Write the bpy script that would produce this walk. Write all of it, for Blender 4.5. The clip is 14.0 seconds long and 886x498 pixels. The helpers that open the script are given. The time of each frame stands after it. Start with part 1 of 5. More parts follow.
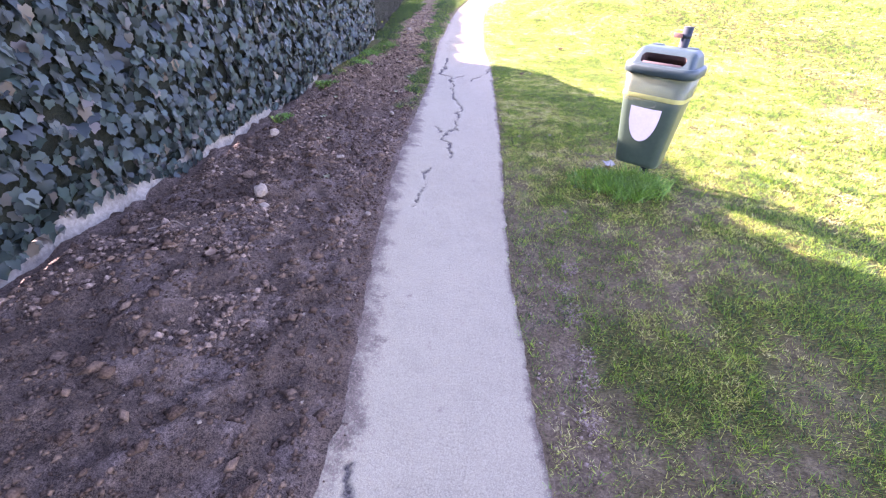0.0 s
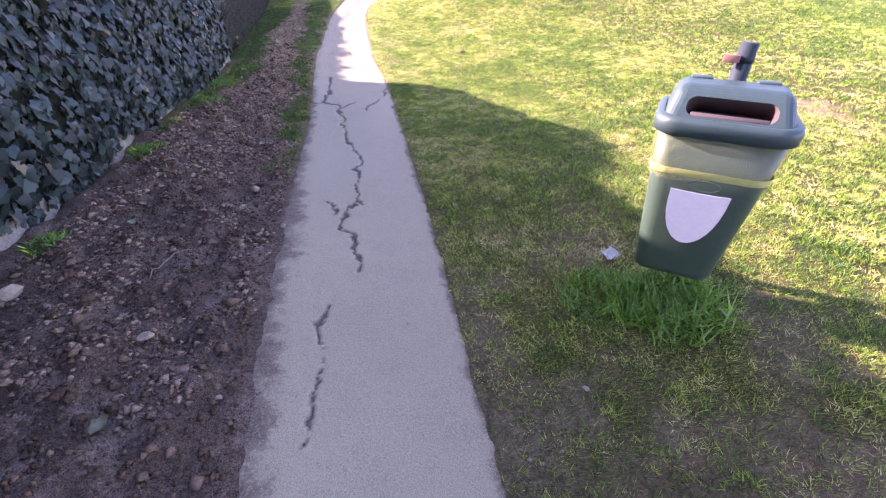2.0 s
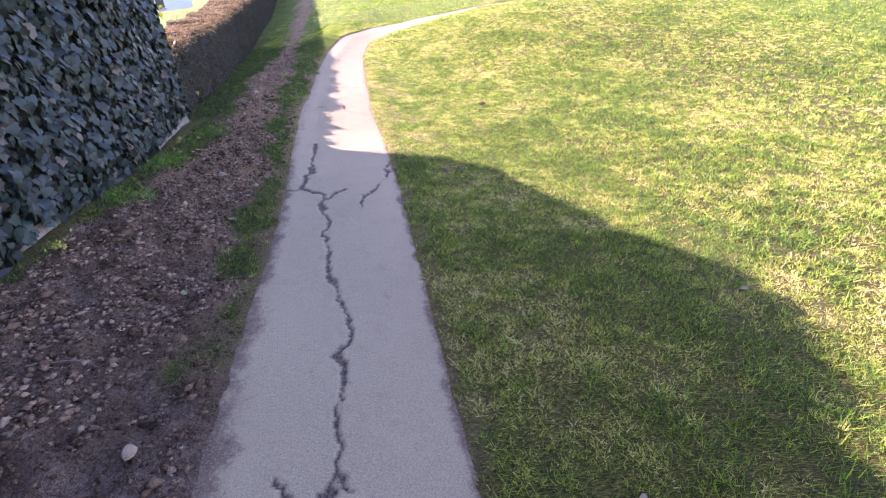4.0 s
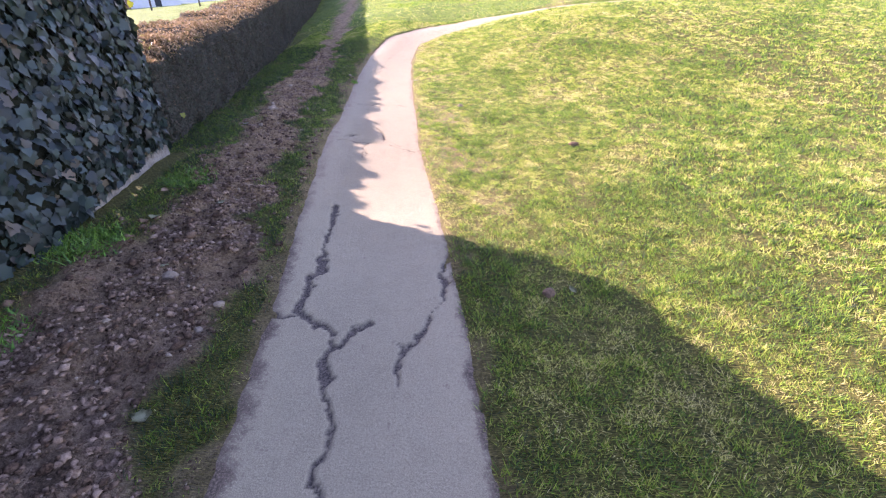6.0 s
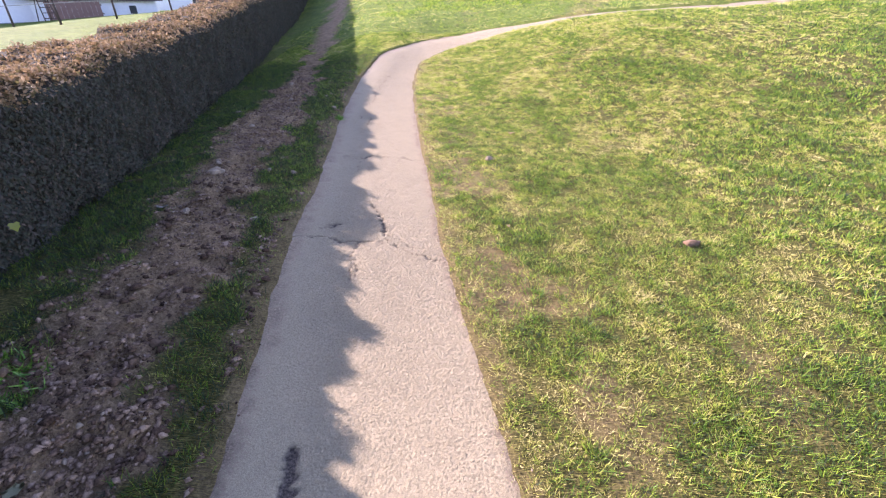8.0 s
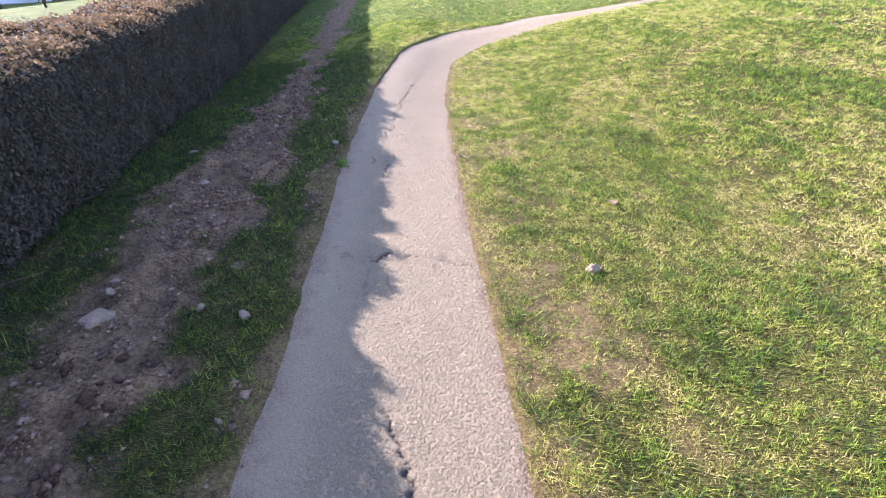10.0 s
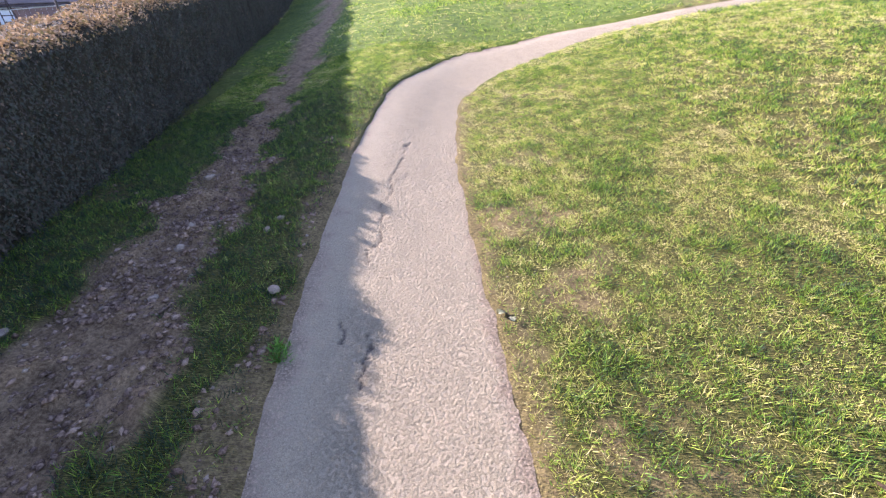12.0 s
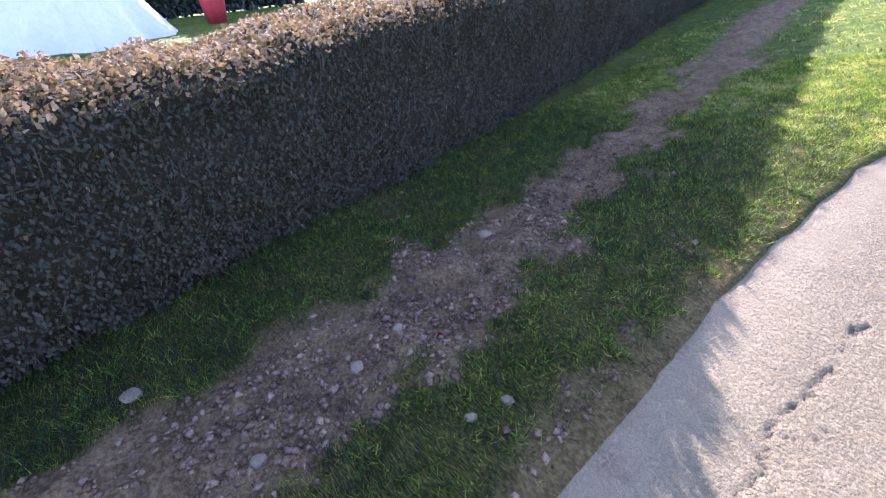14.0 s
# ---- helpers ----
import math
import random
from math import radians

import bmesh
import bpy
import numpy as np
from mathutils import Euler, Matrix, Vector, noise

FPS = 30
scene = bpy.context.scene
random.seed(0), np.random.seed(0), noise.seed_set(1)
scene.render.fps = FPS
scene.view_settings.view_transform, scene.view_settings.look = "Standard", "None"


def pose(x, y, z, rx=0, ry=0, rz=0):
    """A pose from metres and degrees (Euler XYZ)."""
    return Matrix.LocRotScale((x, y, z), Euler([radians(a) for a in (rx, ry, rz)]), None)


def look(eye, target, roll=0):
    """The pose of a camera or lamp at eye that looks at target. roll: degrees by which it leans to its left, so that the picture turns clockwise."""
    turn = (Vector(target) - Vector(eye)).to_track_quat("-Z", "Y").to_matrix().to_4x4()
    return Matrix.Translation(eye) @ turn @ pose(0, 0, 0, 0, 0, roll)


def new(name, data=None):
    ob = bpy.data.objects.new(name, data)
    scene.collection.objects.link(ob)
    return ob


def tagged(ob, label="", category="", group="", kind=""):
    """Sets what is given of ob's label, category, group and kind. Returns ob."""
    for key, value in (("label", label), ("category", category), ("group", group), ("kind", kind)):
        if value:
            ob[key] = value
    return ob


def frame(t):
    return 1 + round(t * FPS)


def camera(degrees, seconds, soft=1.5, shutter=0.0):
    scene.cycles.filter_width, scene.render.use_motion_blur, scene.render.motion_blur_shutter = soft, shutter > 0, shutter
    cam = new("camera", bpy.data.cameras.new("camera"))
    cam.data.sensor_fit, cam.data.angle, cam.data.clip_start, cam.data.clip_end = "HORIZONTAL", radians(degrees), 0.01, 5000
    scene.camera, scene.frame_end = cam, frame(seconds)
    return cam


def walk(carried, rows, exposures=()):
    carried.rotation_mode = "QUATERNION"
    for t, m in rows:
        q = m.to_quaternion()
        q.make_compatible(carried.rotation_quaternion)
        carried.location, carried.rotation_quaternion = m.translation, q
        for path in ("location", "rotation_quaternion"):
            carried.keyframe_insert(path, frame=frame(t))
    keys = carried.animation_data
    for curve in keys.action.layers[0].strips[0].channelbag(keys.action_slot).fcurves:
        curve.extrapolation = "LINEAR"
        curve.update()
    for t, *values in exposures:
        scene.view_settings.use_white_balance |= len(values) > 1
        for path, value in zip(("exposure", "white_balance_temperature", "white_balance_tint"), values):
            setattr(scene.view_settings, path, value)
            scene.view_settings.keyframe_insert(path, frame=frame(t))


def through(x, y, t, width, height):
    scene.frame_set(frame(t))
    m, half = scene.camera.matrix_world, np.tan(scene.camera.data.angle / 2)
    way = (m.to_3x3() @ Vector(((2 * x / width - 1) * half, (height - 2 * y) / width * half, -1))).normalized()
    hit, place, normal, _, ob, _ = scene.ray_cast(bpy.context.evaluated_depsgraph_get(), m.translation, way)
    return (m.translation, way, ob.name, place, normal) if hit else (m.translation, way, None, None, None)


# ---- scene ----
cam = camera(92.1, 14.0, 1.2)
PATH = [
    (0, (-0.033, -0.068, 1.479), (-0.321, 1.564, 0.358), 2.3),
    (0.5, (-0.178, 0.296, 1.472), (-0.274, 1.907, 0.291), 3.2),
    (1, (-0.198, 0.833, 1.468), (-0.46, 2.578, 0.526), -1.1),
    (1.5, (-0.256, 1.387, 1.457), (-0.292, 3.118, 0.456), 0.3),
    (2, (-0.303, 1.883, 1.428), (-0.219, 3.531, 0.299), -0.2),
    (2.5, (-0.302, 2.459, 1.431), (-0.299, 4.132, 0.335), -2.1),
    (3, (-0.392, 2.995, 1.424), (-0.27, 4.693, 0.375), 0.8),
    (3.2, (-0.432, 3.194, 1.428), (-0.297, 4.898, 0.389), 0.5),
    (5.3, (-0.482, 5.452, 1.348), (-0.527, 7.165, 0.317), -3.0),
    (5.5, (-0.568, 5.668, 1.311), (-0.665, 7.375, 0.274), -0.8),
    (6, (-0.756, 6.195, 1.366), (-0.812, 7.903, 0.327), 0.9),
    (6.5, (-0.763, 6.768, 1.322), (-0.799, 8.485, 0.297), -2.0),
    (7, (-0.889, 7.294, 1.338), (-0.906, 9.023, 0.333), -0.1),
    (7.2, (-0.97, 7.523, 1.374), (-0.986, 9.265, 0.392), 1.1),
    (9.3, (-1.357, 9.866, 1.325), (-1.418, 11.538, 0.23), -0.9),
    (9.5, (-1.399, 10.104, 1.36), (-1.513, 11.776, 0.269), -1.8),
    (10, (-1.566, 10.68, 1.372), (-1.648, 12.357, 0.286), 0.8),
    (10.5, (-1.603, 11.241, 1.335), (-1.661, 12.913, 0.238), -2.2),
    (11, (-1.621, 11.859, 1.368), (-1.662, 13.551, 0.303), -1.8),
    (11.5, (-1.748, 12.439, 1.421), (-1.632, 14.142, 0.379), 2.4),
    (12, (-1.834, 12.887, 1.349), (-1.909, 14.585, 0.294), -1.5),
    (12.5, (-2.003, 13.39, 1.396), (-2.369, 15.051, 0.344), -2.3),
    (13, (-2.282, 13.865, 1.427), (-2.877, 15.398, 0.288), 0.7),
    (13.5, (-2.436, 14.25, 1.389), (-3.566, 15.402, 0.207), -0.6),
    (14, (-2.459, 14.674, 1.413), (-3.716, 15.704, 0.248), -0.7),
]
# brighter at the start, then nearly steady
EXPOSURES = [(0, 3.75, 6300, 57), (0.5, 3.17, 6200, 57), (1.0, 3.22, 6100, 59), (1.5, 2.8, 6300, 57), (2.5, 3.1, 6200, 58), (3, 3.02, 6350, 56),
             (5.5, 2.64, 6250, 50), (6.0, 2.68, 6300, 49), (7, 2.30, 6350, 47), (9.5, 2.30, 5800, 41), (11, 2.25, 5900, 40), (12, 2.27, 5850, 40), (13, 2.34, 5650, 40), (14, 2.6, 5750, 40)]
walk(cam, [(t, look(eye, target, roll)) for t, eye, target, roll in PATH], EXPOSURES)

SUN_AZ = Vector((-0.902, 0.431, 0)).normalized()
SUN_EL = radians(21.3)
world = bpy.data.worlds.new("world")
scene.world = world
world.use_nodes = True
wn = world.node_tree
sky = wn.nodes.new("ShaderNodeTexSky")
sky.sky_type = "NISHITA"
sky.sun_disc = False
sky.sun_elevation = SUN_EL
sky.sun_rotation = math.atan2(SUN_AZ.x, SUN_AZ.y)
sky.air_density, sky.dust_density, sky.ozone_density = 1.0, 0.6, 1.0
wn.links.new(sky.outputs[0], wn.nodes["Background"].inputs[0])
wn.nodes["Background"].inputs[1].default_value = 0.122
sun_dir = SUN_AZ * math.cos(SUN_EL) + Vector((0, 0, math.sin(SUN_EL)))
sun = new("sun", bpy.data.lights.new("sun", "SUN"))
sun.data.energy, sun.data.angle, sun.data.color = 4.7, radians(0.53), (1.0, 0.95, 0.80)
sun.matrix_world = look(sun_dir * 60, (0, 0, 0))


# ---- materials ----
def material(name, rough=0.8, spec=0.3):
    m = bpy.data.materials.new(name)
    m.use_nodes = True
    b = m.node_tree.nodes["Principled BSDF"]
    b.inputs["Roughness"].default_value = rough
    b.inputs["Specular IOR Level"].default_value = spec
    return m, m.node_tree, b


def node(tree, kind, **values):
    n = tree.nodes.new("ShaderNode" + kind)
    for key, value in values.items():
        n.inputs[key.replace("_", " ")].default_value = value
    return n


def coords(tree, scale=1.0):
    c = tree.nodes.new("ShaderNodeTexCoord")
    p = node(tree, "Mapping")
    p.inputs["Scale"].default_value = (scale, scale, scale)
    tree.links.new(c.outputs["Object"], p.inputs["Vector"])
    return p.outputs["Vector"]


def noise_of(tree, vec, scale, detail=4.0, rough=0.55):
    n = node(tree, "TexNoise", Scale=scale, Detail=detail, Roughness=rough)
    tree.links.new(vec, n.inputs["Vector"])
    return n.outputs["Fac"]


def ramp(tree, fac, stops):
    r = tree.nodes.new("ShaderNodeValToRGB")
    e = r.color_ramp.elements
    while len(e) < len(stops):
        e.new(0.5)
    for k, (pos, col) in zip(e, stops):
        k.position, k.color = pos, (*col, 1)
    tree.links.new(fac, r.inputs["Fac"])
    return r.outputs["Color"]


def mix(tree, fac, a, b, blend="MIX"):
    n = tree.nodes.new("ShaderNodeMix")
    n.data_type, n.blend_type = "RGBA", blend
    for socket, value in ((n.inputs[0], fac), (n.inputs[6], a), (n.inputs[7], b)):
        if isinstance(value, (int, float)):
            socket.default_value = value
        elif isinstance(value, tuple):
            socket.default_value = (*value, 1)
        else:
            tree.links.new(value, socket)
    return n.outputs[2]


def attribute(tree, name):
    a = tree.nodes.new("ShaderNodeAttribute")
    a.attribute_name = name
    return a.outputs["Fac"]


def maths(tree, op, a, b=0.0):
    n = tree.nodes.new("ShaderNodeMath")
    n.operation = op
    for socket, value in ((n.inputs[0], a), (n.inputs[1], b)):
        if isinstance(value, (int, float)):
            socket.default_value = value
        else:
            tree.links.new(value, socket)
    return n.outputs[0]


def bump(tree, bsdf, height, strength, distance):
    n = node(tree, "Bump", Strength=strength, Distance=distance)
    if not isinstance(strength, float):
        tree.links.new(strength, n.inputs["Strength"])
    tree.links.new(height, n.inputs["Height"])
    tree.links.new(n.outputs["Normal"], bsdf.inputs["Normal"])


def plain(name, lo, hi, scale=20.0, rough=0.7, spec=0.3, bumps=0.2, dist=0.004, metal=0.0):
    """A worn surface between two colours, at two scales."""
    m, t, b = material(name, rough, spec)
    v = coords(t)
    fine, wide = noise_of(t, v, scale * 6), noise_of(t, v, scale)
    c = mix(t, 0.45, ramp(t, wide, ((0.3, lo), (0.7, hi))), ramp(t, fine, ((0.3, lo), (0.7, hi))))
    t.links.new(c, b.inputs["Base Color"])
    b.inputs["Metallic"].default_value = metal
    bump(t, b, fine, bumps, dist)
    return m


def leafy(name, stops, rough=0.45, spec=0.4, through=0.25, glow=(0.30, 0.34, 0.05), attr="", tint=0.42):
    """Leaves and blades: a tint for each, some light passing through."""
    m, t, b = material(name, rough, spec)
    if attr:
        fac = attribute(t, attr)
    else:
        g = t.nodes.new("ShaderNodeNewGeometry")
        fac = g.outputs["Random Per Island"]
    col = ramp(t, fac, stops)
    t.links.new(col, b.inputs["Base Color"])
    tr = node(t, "BsdfTranslucent")
    t.links.new(mix(t, tint, col, glow), tr.inputs["Color"])
    mx = node(t, "MixShader", Fac=through)
    t.links.new(b.outputs[0], mx.inputs[1])
    t.links.new(tr.outputs[0], mx.inputs[2])
    t.links.new(mx.outputs[0], t.nodes["Material Output"].inputs["Surface"])
    return m


def ground_material():
    m, t, b = material("ground_soil_and_thatch", 0.95, 0.15)
    v = coords(t)
    big, mid, fine, tiny = noise_of(t, v, 1.3), noise_of(t, v, 9.0), noise_of(t, v, 60.0, 5.0, 0.65), noise_of(t, v, 190.0, 3.0, 0.6)
    soil = mix(t, 0.5, ramp(t, mid, ((0.38, (0.040, 0.025, 0.018)), (0.62, (0.165, 0.107, 0.074)))),
               ramp(t, fine, ((0.40, (0.026, 0.016, 0.011)), (0.62, (0.29, 0.195, 0.132)))))
    soil = mix(t, 0.35, mix(t, 0.3, soil, (0.020, 0.012, 0.009)), ramp(t, tiny, ((0.42, (0.018, 0.012, 0.008)), (0.60, (0.24, 0.170, 0.115)))))
    crumble = mix(t, 0.5, ramp(t, fine, ((0.40, (0.075, 0.050, 0.040)), (0.60, (0.36, 0.265, 0.205)))), ramp(t, tiny, ((0.42, (0.05, 0.033, 0.026)), (0.60, (0.33, 0.245, 0.19)))))
    dry = maths(t, "ADD", noise_of(t, v, 3.6, 4.0, 0.6), maths(t, "MULTIPLY", maths(t, "SUBTRACT", mid, 0.5), 0.5))
    soil = mix(t, ramp(t, dry, ((0.47, (0, 0, 0)), (0.62, (0.5, 0.5, 0.5)))), soil, crumble)
    track = mix(t, 0.5, ramp(t, mid, ((0.38, (0.170, 0.104, 0.050)), (0.62, (0.37, 0.245, 0.125)))),
                ramp(t, fine, ((0.40, (0.07, 0.044, 0.024)), (0.62, (0.42, 0.30, 0.165)))))
    earth = mix(t, attribute(t, "track"), soil, track)
    # straw colours, with gap shadows between blades painted in as near-black stops
    thatch = mix(t, 0.75, ramp(t, mid, ((0.38, (0.024, 0.032, 0.014)), (0.5, (0.075, 0.078, 0.028)), (0.63, (0.20, 0.175, 0.074)))),
                 ramp(t, fine, ((0.45, (0.008, 0.010, 0.005)), (0.51, (0.064, 0.070, 0.020)), (0.57, (0.32, 0.28, 0.095)))))
    thatch = mix(t, 0.5, thatch, ramp(t, tiny, ((0.46, (0.006, 0.008, 0.003)), (0.62, (0.26, 0.225, 0.075)))))
    thatch = mix(t, maths(t, "MULTIPLY", big, 0.4), thatch, (0.07, 0.12, 0.014))
    for turn, thin in ((0.6, 0.5), (-0.85, 0.5), (1.9, 0.4)):
        way = node(t, "Mapping")
        way.inputs["Rotation"].default_value, way.inputs["Scale"].default_value = (0, 0, turn), (38, 300, 38)
        t.links.new(v, way.inputs["Vector"])
        straw = ramp(t, noise_of(t, way.outputs["Vector"], 1.0, 2.0, 0.5), ((0.42, (0.006, 0.007, 0.002)), (0.52, (0.060, 0.072, 0.011)), (0.66, (0.35, 0.285, 0.085))))
        thatch = mix(t, thin, thatch, straw)
    far = mix(t, 0.5, ramp(t, big, ((0.40, (0.056, 0.105, 0.012)), (0.60, (0.120, 0.165, 0.024)))),
              ramp(t, mid, ((0.40, (0.045, 0.082, 0.010)), (0.60, (0.16, 0.205, 0.030)))))
    thatch = mix(t, attribute(t, "far"), thatch, far)
    t.links.new(mix(t, attribute(t, "soil"), thatch, earth), b.inputs["Base Color"])
    bump(t, b, maths(t, "ADD", maths(t, "ADD", fine, maths(t, "MULTIPLY", tiny, 0.5)), maths(t, "MULTIPLY", mid, 1.5)), 1.0, 0.03)
    return m


def path_material():
    m, t, b = material("worn_concrete", 0.9, 0.25)
    v = coords(t)
    big, mid, fine, tiny = noise_of(t, v, 0.9), noise_of(t, v, 6.0, 6.0, 0.7), noise_of(t, v, 90.0, 5.0, 0.65), noise_of(t, v, 260.0, 3.0, 0.6)
    base = mix(t, 0.5, ramp(t, big, ((0.36, (0.275, 0.226, 0.143)), (0.64, (0.355, 0.293, 0.184)))),
               ramp(t, mid, ((0.34, (0.225, 0.184, 0.116)), (0.50, (0.318, 0.263, 0.165)), (0.66, (0.385, 0.322, 0.203)))))
    base = mix(t, 0.35, base, ramp(t, fine, ((0.36, (0.150, 0.122, 0.075)), (0.64, (0.410, 0.345, 0.215)))))
    base = mix(t, 0.35, base, ramp(t, tiny, ((0.38, (0.120, 0.098, 0.062)), (0.62, (0.430, 0.365, 0.230)))))
    cell = node(t, "TexVoronoi", Scale=70.0, Randomness=1.0)
    warp = mix(t, 0.03, v, t.nodes[fine.node.name].outputs["Color"])
    t.links.new(warp, cell.inputs["Vector"])
    stones = ramp(t, cell.outputs["Distance"], ((0.10, (1, 1, 1)), (0.62, (0, 0, 0))))
    rough_part = attribute(t, "pebbly")
    pits = maths(t, "MULTIPLY", ramp(t, cell.outputs["Distance"], ((0.42, (0, 0, 0)), (0.72, (0.40, 0.40, 0.40)))), rough_part)
    base = mix(t, pits, base, (0.185, 0.146, 0.093))
    spill = maths(t, "ADD", attribute(t, "edge"), maths(t, "ADD", maths(t, "MULTIPLY", maths(t, "SUBTRACT", mid, 0.5), 2.8), maths(t, "MULTIPLY", maths(t, "SUBTRACT", fine, 0.5), 2.4)))
    dirt = mix(t, attribute(t, "dusty"), ramp(t, fine, ((0.40, (0.040, 0.026, 0.018)), (0.62, (0.18, 0.125, 0.088)))),
               ramp(t, fine, ((0.40, (0.120, 0.088, 0.056)), (0.62, (0.33, 0.25, 0.165)))))
    base = mix(t, ramp(t, spill, ((0.38, (0, 0, 0)), (0.85, (0.88, 0.88, 0.88)))), base, dirt)
    earth = ramp(t, fine, ((0.40, (0.040, 0.032, 0.024)), (0.64, (0.165, 0.130, 0.098))))
    t.links.new(mix(t, attribute(t, "crack"), base, earth), b.inputs["Base Color"])
    lumps = maths(t, "MULTIPLY", maths(t, "ADD", stones, maths(t, "MULTIPLY", noise_of(t, v, 40.0, 4.0, 0.7), 1.0)), rough_part)
    bump(t, b, maths(t, "ADD", maths(t, "MULTIPLY", lumps, 1.1), maths(t, "ADD", maths(t, "MULTIPLY", fine, 0.35), maths(t, "MULTIPLY", tiny, 0.25))), 1.0, 0.0115)
    return m


GROUND = ground_material()
PATHMAT = path_material()
# the two darkest stops carry the dull green of grass in shade
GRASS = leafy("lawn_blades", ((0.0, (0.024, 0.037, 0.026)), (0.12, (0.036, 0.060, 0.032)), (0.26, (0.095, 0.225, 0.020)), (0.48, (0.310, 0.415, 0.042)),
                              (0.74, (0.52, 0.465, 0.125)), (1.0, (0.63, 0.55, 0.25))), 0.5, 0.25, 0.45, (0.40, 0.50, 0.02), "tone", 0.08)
WEED = leafy("long_grass", ((0.0, (0.030, 0.095, 0.014)), (0.6, (0.090, 0.220, 0.022)), (1.0, (0.19, 0.34, 0.05))), 0.4, 0.4, 0.3, (0.22, 0.42, 0.02))
IVY = leafy("ivy_leaves", ((0.0, (0.006, 0.011, 0.010)), (0.45, (0.014, 0.026, 0.023)), (0.85, (0.030, 0.052, 0.042)),
                           (0.96, (0.065, 0.055, 0.045)), (1.0, (0.13, 0.10, 0.06))), 0.48, 0.36, 0.06, (0.20, 0.25, 0.02))
IVYEND = 10.32
# near-black colour puts shade into the sheet behind the ivy leaves
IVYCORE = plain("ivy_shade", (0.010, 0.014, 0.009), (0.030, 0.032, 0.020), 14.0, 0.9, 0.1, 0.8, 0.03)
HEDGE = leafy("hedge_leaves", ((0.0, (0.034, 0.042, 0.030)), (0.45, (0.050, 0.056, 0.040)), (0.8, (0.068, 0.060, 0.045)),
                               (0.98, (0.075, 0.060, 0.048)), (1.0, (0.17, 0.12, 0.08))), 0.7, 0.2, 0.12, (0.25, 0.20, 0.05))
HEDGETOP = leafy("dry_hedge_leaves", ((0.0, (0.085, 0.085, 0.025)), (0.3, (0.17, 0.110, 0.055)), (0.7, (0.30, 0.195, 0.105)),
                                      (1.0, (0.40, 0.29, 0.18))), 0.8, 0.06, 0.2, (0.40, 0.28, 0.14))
# dark colour puts shade into the sheet behind the hedge leaves
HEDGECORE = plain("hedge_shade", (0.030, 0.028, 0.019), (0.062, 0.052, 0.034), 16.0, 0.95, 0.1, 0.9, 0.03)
YOUNGIVY = leafy("young_ivy_leaves", ((0.0, (0.10, 0.14, 0.02)), (1.0, (0.20, 0.22, 0.03))), 0.45, 0.4, 0.35, (0.40, 0.42, 0.02))
KERB = plain("old_render", (0.10, 0.086, 0.066), (0.34, 0.295, 0.225), 8.0, 0.9, 0.2, 0.6, 0.01)
STONE = plain("pale_stone", (0.15, 0.113, 0.077), (0.32, 0.25, 0.175), 18.0, 0.85, 0.25, 0.5, 0.006)


def crumbly(name, stops):
    m, t, b = material(name, 0.95, 0.1)
    g = t.nodes.new("ShaderNodeNewGeometry")
    v = coords(t)
    fine = noise_of(t, v, 110.0)
    t.links.new(mix(t, 0.35, ramp(t, g.outputs["Random Per Island"], stops), ramp(t, fine, ((0.4, stops[0][1]), (0.6, stops[-1][1])))), b.inputs["Base Color"])
    bump(t, b, fine, 0.7, 0.006)
    return m


CLOD = crumbly("earth_crumbs", ((0.0, (0.024, 0.013, 0.008)), (0.6, (0.075, 0.045, 0.028)), (1.0, (0.18, 0.118, 0.075))))
CLODPALE = crumbly("dry_clods", ((0.0, (0.070, 0.042, 0.027)), (0.6, (0.165, 0.108, 0.072)), (1.0, (0.34, 0.24, 0.165))))
CLODTAN = crumbly("tan_clods", ((0.0, (0.12, 0.080, 0.056)), (0.5, (0.22, 0.155, 0.112)), (1.0, (0.36, 0.27, 0.20))))
BINGREEN = plain("green_plastic", (0.032, 0.054, 0.036), (0.050, 0.076, 0.050), 6.0, 0.36, 0.5, 0.05, 0.001)
BINLID = plain("dark_green_plastic", (0.020, 0.037, 0.034), (0.034, 0.056, 0.050), 6.0, 0.5, 0.4, 0.05, 0.001)
BROWN = plain("brown_liner", (0.055, 0.036, 0.034), (0.095, 0.064, 0.058), 12.0, 0.7, 0.3, 0.1, 0.002)
STICKER = plain("white_sticker", (0.40, 0.385, 0.41), (0.47, 0.455, 0.48), 10.0, 0.5, 0.4, 0.03, 0.001)
RUST = plain("rusty_steel", (0.17, 0.075, 0.05), (0.30, 0.14, 0.10), 30.0, 0.75, 0.4, 0.3, 0.001)
POST = plain("painted_post", (0.008, 0.013, 0.016), (0.018, 0.026, 0.029), 10.0, 0.6, 0.3, 0.1, 0.001)
PAPER = plain("paper_litter", (0.30, 0.29, 0.26), (0.46, 0.44, 0.40), 20.0, 0.8, 0.2, 0.2, 0.003)
DRYLEAF = plain("dry_leaf", (0.26, 0.15, 0.08), (0.50, 0.36, 0.25), 30.0, 0.7, 0.3, 0.3, 0.002)
GREENLEAF = plain("fallen_green_leaf", (0.24, 0.25, 0.13), (0.42, 0.42, 0.27), 30.0, 0.75, 0.4, 0.3, 0.002)
RED = plain("red_scrap", (0.42, 0.03, 0.045), (0.58, 0.07, 0.08), 12.0, 0.6, 0.4, 0.1, 0.002)
WHITEWALL = plain("white_render", (0.66, 0.68, 0.70), (0.78, 0.79, 0.80), 0.8, 0.9, 0.2, 0.2, 0.01)
PLINTH = plain("grey_plinth", (0.20, 0.21, 0.24), (0.30, 0.31, 0.34), 1.5, 0.9, 0.2, 0.2, 0.01)
